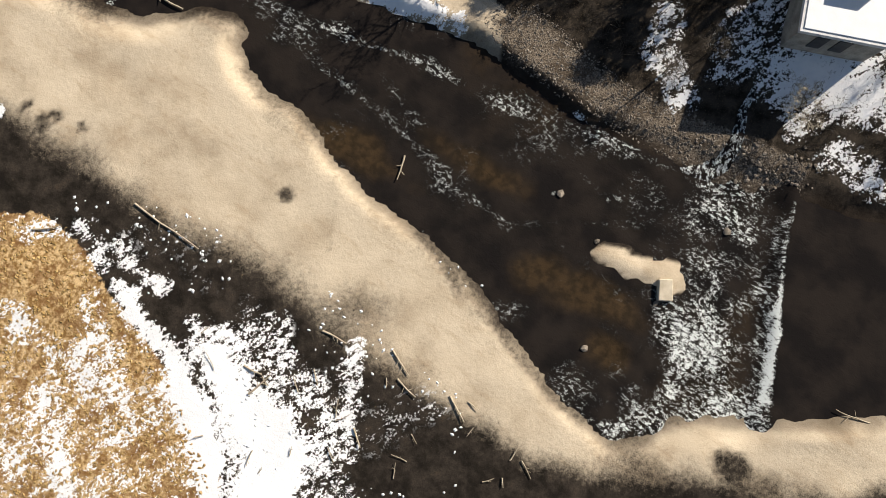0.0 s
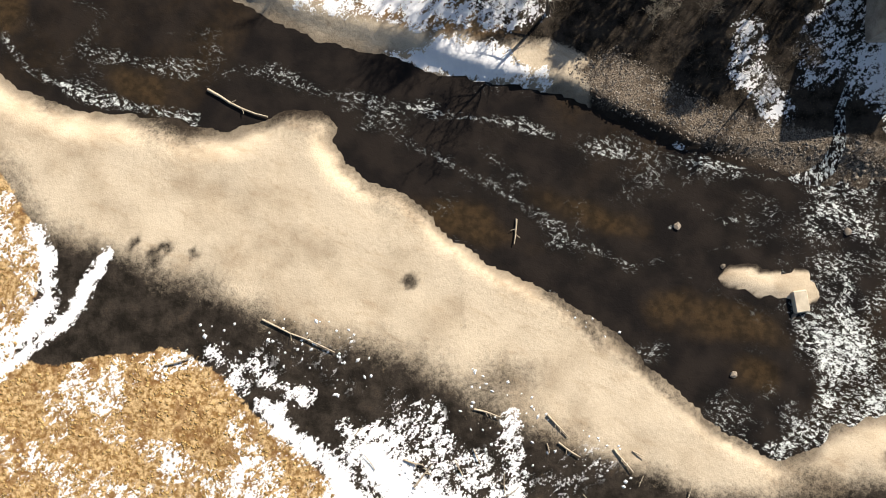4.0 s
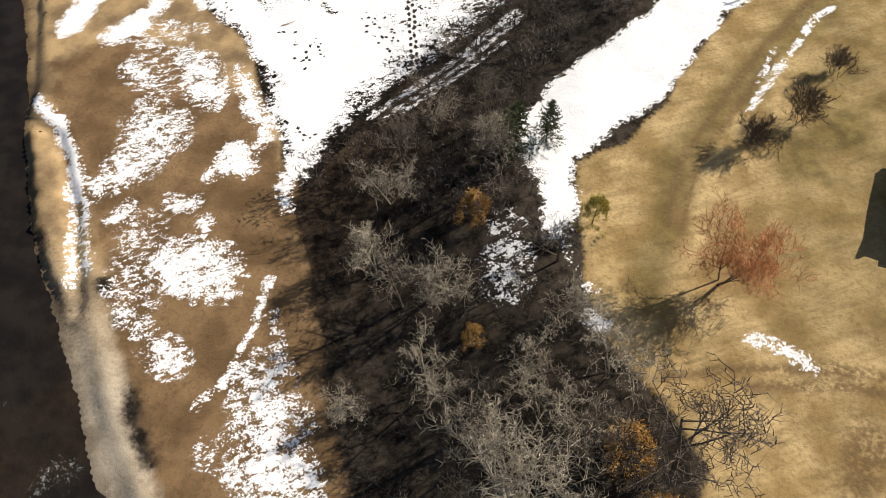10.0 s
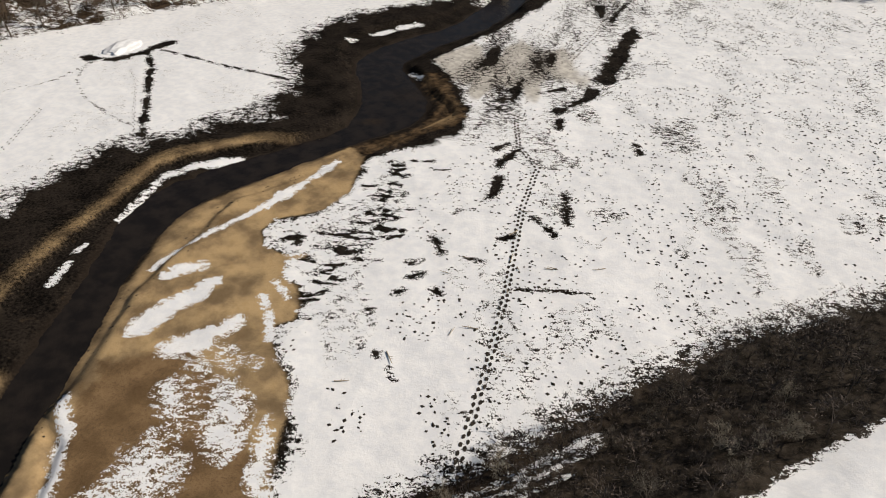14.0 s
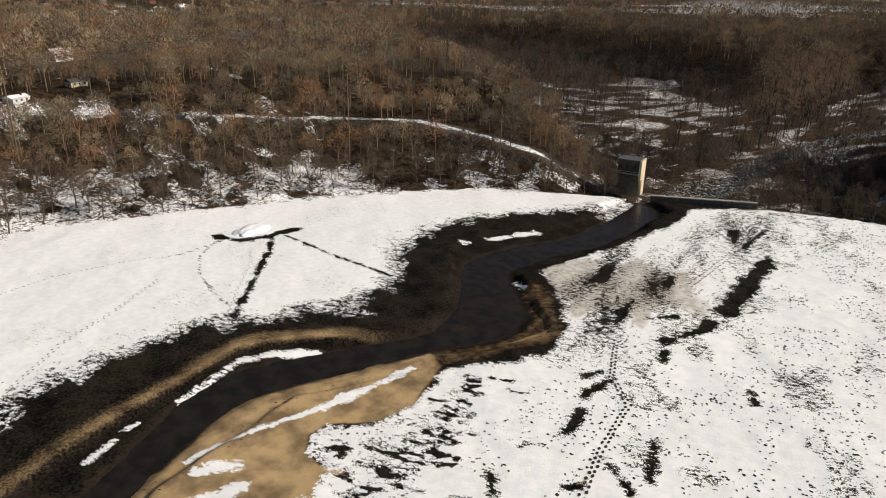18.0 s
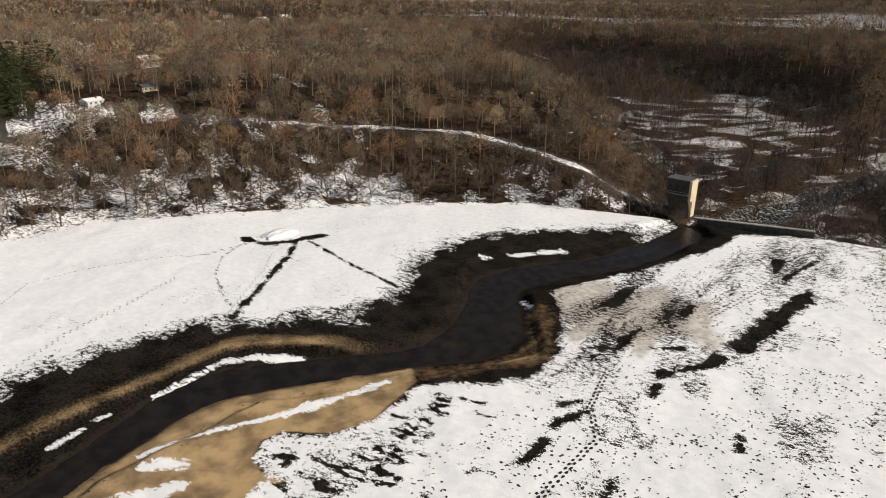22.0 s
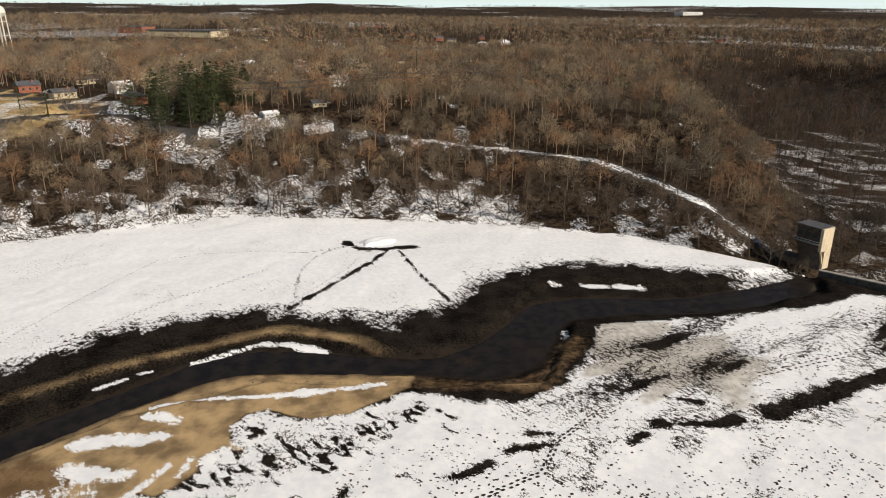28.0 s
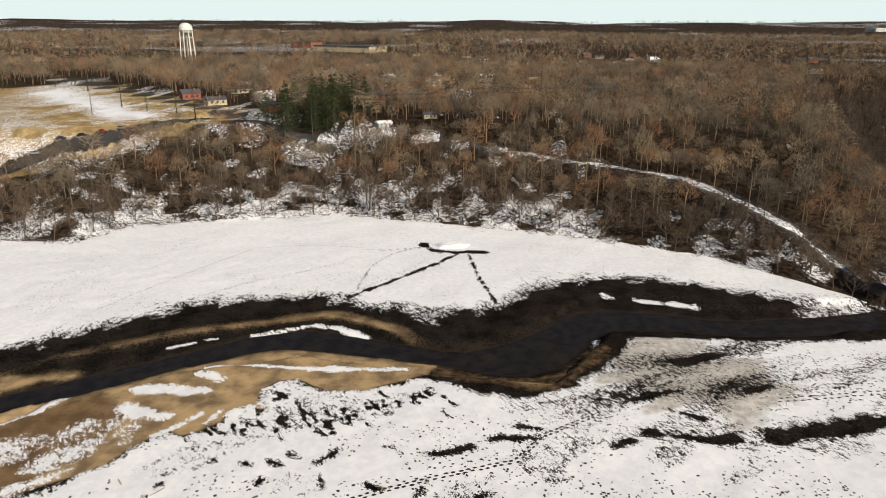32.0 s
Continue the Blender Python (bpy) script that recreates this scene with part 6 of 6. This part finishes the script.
def make_car(x, y, turn, name, rgb):
    o = thing("car", x, y, ground_at(x, y) + 0.05, turn, name + " parked car on the lot", "car", "parked cars")
    paint_mat = plain(name + "_car_paint", tuple(0.8 * v for v in rgb), rgb, 3, 0.3, 0.0)
    part("body", box(1.85, 4.6, 0.75, (0, 0, 0.35), 0.15), paint_mat, o)
    part("cabin", box(1.6, 2.5, 0.62, (0, -0.2, 1.05), 0.22), glass, o)
    part("roof", box(1.4, 1.7, 0.08, (0, -0.2, 1.64), 0.03), paint_mat, o)
    for sx in (-0.85, 0.85):
        for sy in (-1.4, 1.4):
            part("wheel", beam(bmesh.new(), (sx - 0.1, sy, 0.33), (sx + 0.1, sy, 0.33), 0.33, sides=10), tyre, o)


for k, (name, rgb) in enumerate((("white", (0.7, 0.7, 0.7)), ("black", (0.02, 0.02, 0.02)), ("silver", (0.4, 0.4, 0.42)), ("dark blue", (0.02, 0.03, 0.08)), ("black", (0.02, 0.02, 0.02)), ("red", (0.3, 0.03, 0.03)), ("grey", (0.2, 0.2, 0.2)))):
    make_car(-259 - 7.4 * k + (k > 2) * -5, -33 + 6.1 * k, 20 + 4 * k, name, rgb)

# ---- driftwood, rocks, small things by the river ----
drift_wood = plain("driftwood", (0.30, 0.25, 0.18), (0.58, 0.50, 0.38), 2.0, 0.9, 0.4, vary=0.25)
dr = random.Random(29)


def log(x1, y1, x2, y2, r=0.13, words="bleached driftwood log lying on the dark mud"):
    L = math.hypot(x2 - x1, y2 - y1)
    o = thing("driftwood_log", x1, y1, max(ground_at((x1 + x2) / 2, (y1 + y2) / 2), 0.0) + 0.06, math.degrees(math.atan2(y2 - y1, x2 - x1)), words, "log", "driftwood")
    w = Wood()
    q, e = bent(dr, (0, 0, 0.05), (1, 0, 0), L, 5, 0.12)
    q = [Vector((p.x, p.y, 0.05 + 0.03 * k)) for k, p in enumerate(q)]
    w.limb(q, r, r * 0.45, 7)
    part("stem", raw_mesh("stem", *w.arrays(), True), drift_wood, o)
    for k in (2, 3):
        w = Wood()
        w.limb([q[k], q[k] + Vector((dr.uniform(0.2, 0.6), dr.choice((-1, 1)) * dr.uniform(0.3, 0.8), 0.15)) * min(L * 0.25, 1.2)], r * 0.4, 0.03, 5)
        part("branch", raw_mesh("branch", *w.arrays(), True), drift_wood, o)


for a in ((-36, 6, -28, 2), (-5, -6, -3, -8.5), (-4, -9, -2, -11), (2, -10, 4, -12.5), (-20, -13, -18, -10.5), (-7, 16, -7.3, 13), (-21, -10, -19, -11), (-13, -5, -10, -5.5), (-47, 1.5, -44, 2.2), (-8, -15, -7, -17)):
    log(*a)
log(-42, 33, -35, 29.2, 0.2, "long pale log lying out into the river")
log(48, -6.3, 44, -6, 0.1, "thin bleached branch at the pool's edge")
for k in range(34):
    x, y = dr.uniform(-28, 14), dr.uniform(-24, -6)
    if area(np.array([x]), np.array([y]), SAND_SOUTH)[0] > -3:
        a, L = dr.uniform(0, 6.28), dr.uniform(0.8, 2.2)
        log(x, y, x + L * math.cos(a), y + L * math.sin(a), dr.uniform(0.05, 0.1), "short weathered stick on the dark mud")
for k in range(16):
    x, y = dr.uniform(-80, -55), dr.uniform(128, 190)
    a, L = dr.uniform(0, 6.28), dr.uniform(1.0, 3.0)
    log(x, y, x + L * math.cos(a), y + L * math.sin(a), dr.uniform(0.06, 0.12), "dark branch lying on the snow field")

rock_mat = plain("river_rock", (0.14, 0.115, 0.09), (0.42, 0.36, 0.29), 1.6, 0.9, 0.5, vary=0.5)


def stone(seed, flat=0.6):
    r = random.Random(seed)
    bm = bmesh.new()
    bmesh.ops.create_icosphere(bm, subdivisions=1, radius=0.55)
    for v in bm.verts:
        v.co *= 1 + r.uniform(-0.22, 0.18)
        v.co.z *= flat
    me = bpy.data.meshes.new("stone")
    bm.to_mesh(me)
    bm.free()
    me.materials.append(rock_mat)
    return me


stones = [stone(s) for s in (1, 2, 3, 4)]


def rock(x, y, size, z=None, words="rounded pale river boulder", turn=None):
    o = new("boulder", stones[dr.randrange(4)])
    z = max(ground_at(x, y), -0.1) if z is None else z
    o.matrix_world = pose(x, y, z + 0.1 * size, 0, 0, dr.uniform(0, 360)) @ Matrix.Diagonal((size, size * dr.uniform(0.7, 1.2), size, 1))
    tagged(o, words, "rock", "boulders by the river")


slab = tagged(part("rock_slab", box(1.7, 2.5, 0.7, (0, 0, 0), 0.12), plain("pale_slab", (0.42, 0.36, 0.27), (0.62, 0.55, 0.43), 1.2, 0.9, 0.4)), "pale flat rock slab at the tip of a sand island", "rock")
slab.matrix_world = pose(24.2, 5.0, -0.05, 2, 3, 6)
for x, y, s in ((16.2, -2.8, 0.9), (11.2, 14.2, 0.9), (16, 9.4, 0.7), (23.5, 3.4, 0.8), (30.5, 12.6, 0.9)):
    rock(x, y, s, -0.05, "boulder breaking the river's surface")
for k in range(60):
    x, y = dr.uniform(30.5, 40), dr.uniform(17.5, 23.5)
    rock(x, y, dr.uniform(0.15, 0.6) ** 1.2, None, "pale angular stone on the river bank")


def strew(name, n, box4, ok, lo, hi, label, category, tint, seed):
    """Many little stones or clods in one mesh."""
    r = random.Random(seed)
    base = np.array([(1, 0, 0), (-1, 0, 0), (0, 1, 0), (0, -1, 0), (0, 0, 0.8), (0, 0, -0.5)], float) * 0.5
    tri = np.array([(0, 2, 4), (2, 1, 4), (1, 3, 4), (3, 0, 4), (2, 0, 5), (1, 2, 5), (3, 1, 5), (0, 3, 5)])
    p = np.array([(r.uniform(box4[0], box4[1]), r.uniform(box4[2], box4[3])) for _ in range(n)])
    p = p[ok(p[:, 0], p[:, 1])]
    z = heights(p)
    vs, fs = [], []
    for k, ((x, y), h) in enumerate(zip(p, z)):
        s, a = r.uniform(lo, hi), r.uniform(0, 6.28)
        q = base * np.array([s, s * r.uniform(0.45, 0.9), s * 0.5]) * np.array([r.uniform(0.8, 1.2) for _ in range(3)])
        vs.append(np.stack([q[:, 0] * math.cos(a) - q[:, 1] * math.sin(a) + x, q[:, 0] * math.sin(a) + q[:, 1] * math.cos(a) + y, q[:, 2] + h + 0.02], 1))
        fs.append(tri + 6 * k)
    me = raw_mesh(name, np.concatenate(vs), np.concatenate(fs))
    me.materials.append(tint)
    return tagged(new(name, me), label, category, kind="stuff")


gravel_tint = plain("bank_gravel", (0.10, 0.085, 0.07), (0.38, 0.33, 0.27), 1.5, 0.9, 0.3, vary=0.7, island=True)
strew("gravel", 9000, (-2, 40, 16, 40), lambda x, y: area(x, y, GRAVEL) < 0.5, 0.12, 0.42, "loose pale gravel and stones on the river bank", "gravel", gravel_tint, 3)
ice_tint = plain("ice_lumps", (0.70, 0.74, 0.76), (0.86, 0.87, 0.88), 1.5, 0.6, 0.3)
strew("ice_lumps", 900, (-46, 4, -28, 6), lambda x, y: (area(x, y, GOLD) > 0.5) & (area(x, y, SAND_SOUTH) > -2.5) & (fbm(x, y, 9, 131, 2) > -0.1), 0.1, 0.6, "scattered lumps of snow and ice on mud", "ice", ice_tint, 4)
clod_tint = plain("bank_clods", (0.02, 0.016, 0.012), (0.06, 0.046, 0.034), 1.5, 0.9, 0.3, vary=0.5, island=True)
strew("clods", 5000, (-180, -80, 90, 310), lambda x, y: (np.abs(area(x, y, BENCH)) < 2.2), 0.15, 0.6, "dark clods fallen from the cut river bank", "clods", clod_tint, 5)
strew("tufts", 26000, (-150, 40, 105, 370), lambda x, y: (area(x, y, SNOW_EAST) < -1) & (fbm(x * 0.8 + y * 0.6, (y * 0.8 - x * 0.6) * 0.6, 7, 133, 3) > 0.22 - 0.4 * smooth(x + 0.5 * (y - 150), -72, -50)), 0.12, 0.85, "dark dead tufts poking through the snow field", "tufts", clod_tint, 6)
strew("tufts", 2500, (-260, -90, -20, 310), lambda x, y: (area(x, y, SNOW_WEST) < -0.5) & (area(x, y, SNOW_WEST) > -9), 0.12, 0.6, "dark tufts at the edge of the snow", "tufts", clod_tint, 7)


straw_tint = plain("straw_tufts", (0.26, 0.15, 0.045), (0.62, 0.44, 0.19), 1.2, 0.9, 0.3, vary=0.6, island=True)
strew("dry_grass", 9000, (-72, -18, -32, 34), lambda x, y: area(x, y, GOLD) < -0.2, 0.2, 0.6, "clumps of dry golden grass", "grass", straw_tint, 8)


def trail(name, pts, stride, wide, size, label, seed):
    """Footprints along a line, in one mesh."""
    r = random.Random(seed)
    vs, fs, n, side = [], [], 0, 1
    for (ax, ay), (bx, by) in zip(pts, pts[1:]):
        L = math.hypot(bx - ax, by - ay)
        ux, uy = (bx - ax) / L, (by - ay) / L
        for k in range(int(L / stride)):
            side = -side
            d = k * stride + r.uniform(-0.1, 0.1)
            x, y = ax + ux * d - uy * wide * side + r.uniform(-0.12, 0.12), ay + uy * d + ux * wide * side + r.uniform(-0.12, 0.12)
            z = ground_at(x, y) + 0.05
            for j in range(6):
                w = j * math.pi / 3
                a, c = size * math.cos(w) * r.uniform(0.8, 1.2), 0.6 * size * math.sin(w) * r.uniform(0.8, 1.2)
                vs.append((x + ux * a - uy * c, y + uy * a + ux * c, z))
            fs.extend([(n, n + j, n + j + 1) for j in range(1, 5)])
            n += 6
    me = raw_mesh(name, np.array(vs), np.array(fs))
    me.materials.append(clod_tint)
    return tagged(new(name, me), label, "footprints", kind="stuff")


foot = "line of dark footprints across the snow"
trail("footprints", [(-49, 128), (-56, 143), (-63, 157), (-72, 173), (-81, 189), (-87, 203), (-96, 208), (-107, 222)], 0.75, 0.4, 0.5, foot, 1)
trail("footprints", [(-159, 103), (-174, 115), (-185, 129), (-199, 144)], 0.9, 0.4, 0.3, foot, 2)
trail("footprints", [(-150, 80), (-180, 92), (-211, 106), (-216, 120), (-216, 134), (-215, 149)], 1.4, 0.1, 0.28, foot, 3)
trail("footprints", [(-116, 262), (-121, 283), (-128, 308), (-137, 330)], 0.9, 0.7, 0.5, foot, 4)
trail("footprints", [(-166, 150), (-180, 158), (-196, 168), (-207, 172)], 1.2, 0.2, 0.28, foot, 5)

# heap of snow with a dug edge
bm = bmesh.new()
bmesh.ops.create_icosphere(bm, subdivisions=3, radius=1.0)
for v in bm.verts:
    s = 1 + 0.25 * noise.noise(v.co * 2.2)
    v.co = Vector((v.co.x * 4.2 * s, v.co.y * 6.5 * s, v.co.z * 1.5 * s))
heap = tagged(part("snow_mound", bm, roof_snow), "mound of piled snow with a dark trodden edge", "snow mound")
heap.matrix_world = pose(-222.5, 179, ground_at(-222.5, 179) - 0.1, 0, 0, 20)


# side stream falling to the river, and the water below the dam
def ribbon(name, pts, widths, lift, label, material_, flat=None):
    vs, fs = [], []
    steps = 10
    pts = [Vector((*p, 0)) for p in pts]
    line = [pts[i].lerp(pts[i + 1], k / steps) for i in range(len(pts) - 1) for k in range(steps)] + [pts[-1]]
    for i, p in enumerate(line):
        d = (line[min(i + 1, len(line) - 1)] - line[max(i - 1, 0)]).normalized()
        w = np.interp(i / (len(line) - 1), np.linspace(0, 1, len(widths)), widths) / 2
        for s in np.linspace(-1, 1, 7):
            x, y = p.x - d.y * w * s, p.y + d.x * w * s
            vs.append((x, y, (ground_at(x, y) if flat is None else flat) + lift * (1 - 0.8 * s * s)))
    for i in range(len(line) - 1):
        for j in range(6):
            a = i * 7 + j
            fs.append((a, a + 7, a + 8, a + 1))
    me = raw_mesh(name, np.array(vs), np.array(fs), True)
    me.materials.append(material_)
    ob = new(name, me)
    scalar(ob, "foam", np.full(len(vs), 0.86))
    scalar(ob, "bar", np.zeros(len(vs)))
    places = np.array(vs)
    paint(ob, "stream", -places[:, 1], places[:, 0], np.zeros(len(vs)), np.ones(len(vs)))
    return tagged(ob, label, "stream", kind="structure")


def riffle_material():
    k = Mat("riffle", 0.2, 0.3)
    f = k.noise(0.5, 5, 0.65, (0.6, 1.0, 2.5, 1), None, 1.0)
    k.colour(k.mix(k.step(f, 0.5, 0.62), (0.035, 0.028, 0.02), (0.5, 0.46, 0.38)))
    k.bump(f, 0.6, 0.3)
    return k.m


ribbon("side_stream", [(31, 29), (30.1, 26.2), (29.9, 22.9), (28.9, 20.1), (27.1, 18.9), (23.9, 18.4)], (0.5, 1.0, 1.5, 2.0, 2.2, 1.2), 0.16, "white cascade of a side stream falling to the river", river.data.materials[0])
ribbon("lower_river", LOWER, (20, 24, 16, 12, 10), 0.4, "shallow sunlit river below the dam", riffle_material(), -6.1)

# ---- weir sill, shed ----
weir = thing("weir_sill", 37.6, 5, 0, 0, "low concrete sill under the edge of the falling water", "weir", kind="structure")
part("sill", box(0.7, 25, 1.0, (0, 0.4, -0.45), 0.08), concrete, weir)
shed = thing("shed", 29.5, 105, ground_at(28, 104), -38, "low shed with a dark roof under fallen leaves", "shed")
part("wall", box(9, 5, 2.6, (0, 0, -0.3), 0.04), timber, shed)
part("roof", box(9.8, 5.8, 0.3, (0, 0, 2.3), 0.05), slate, shed)
part("door", box(1.2, 0.12, 2.0, (0, -2.5, 0), 0.02), siding, shed)
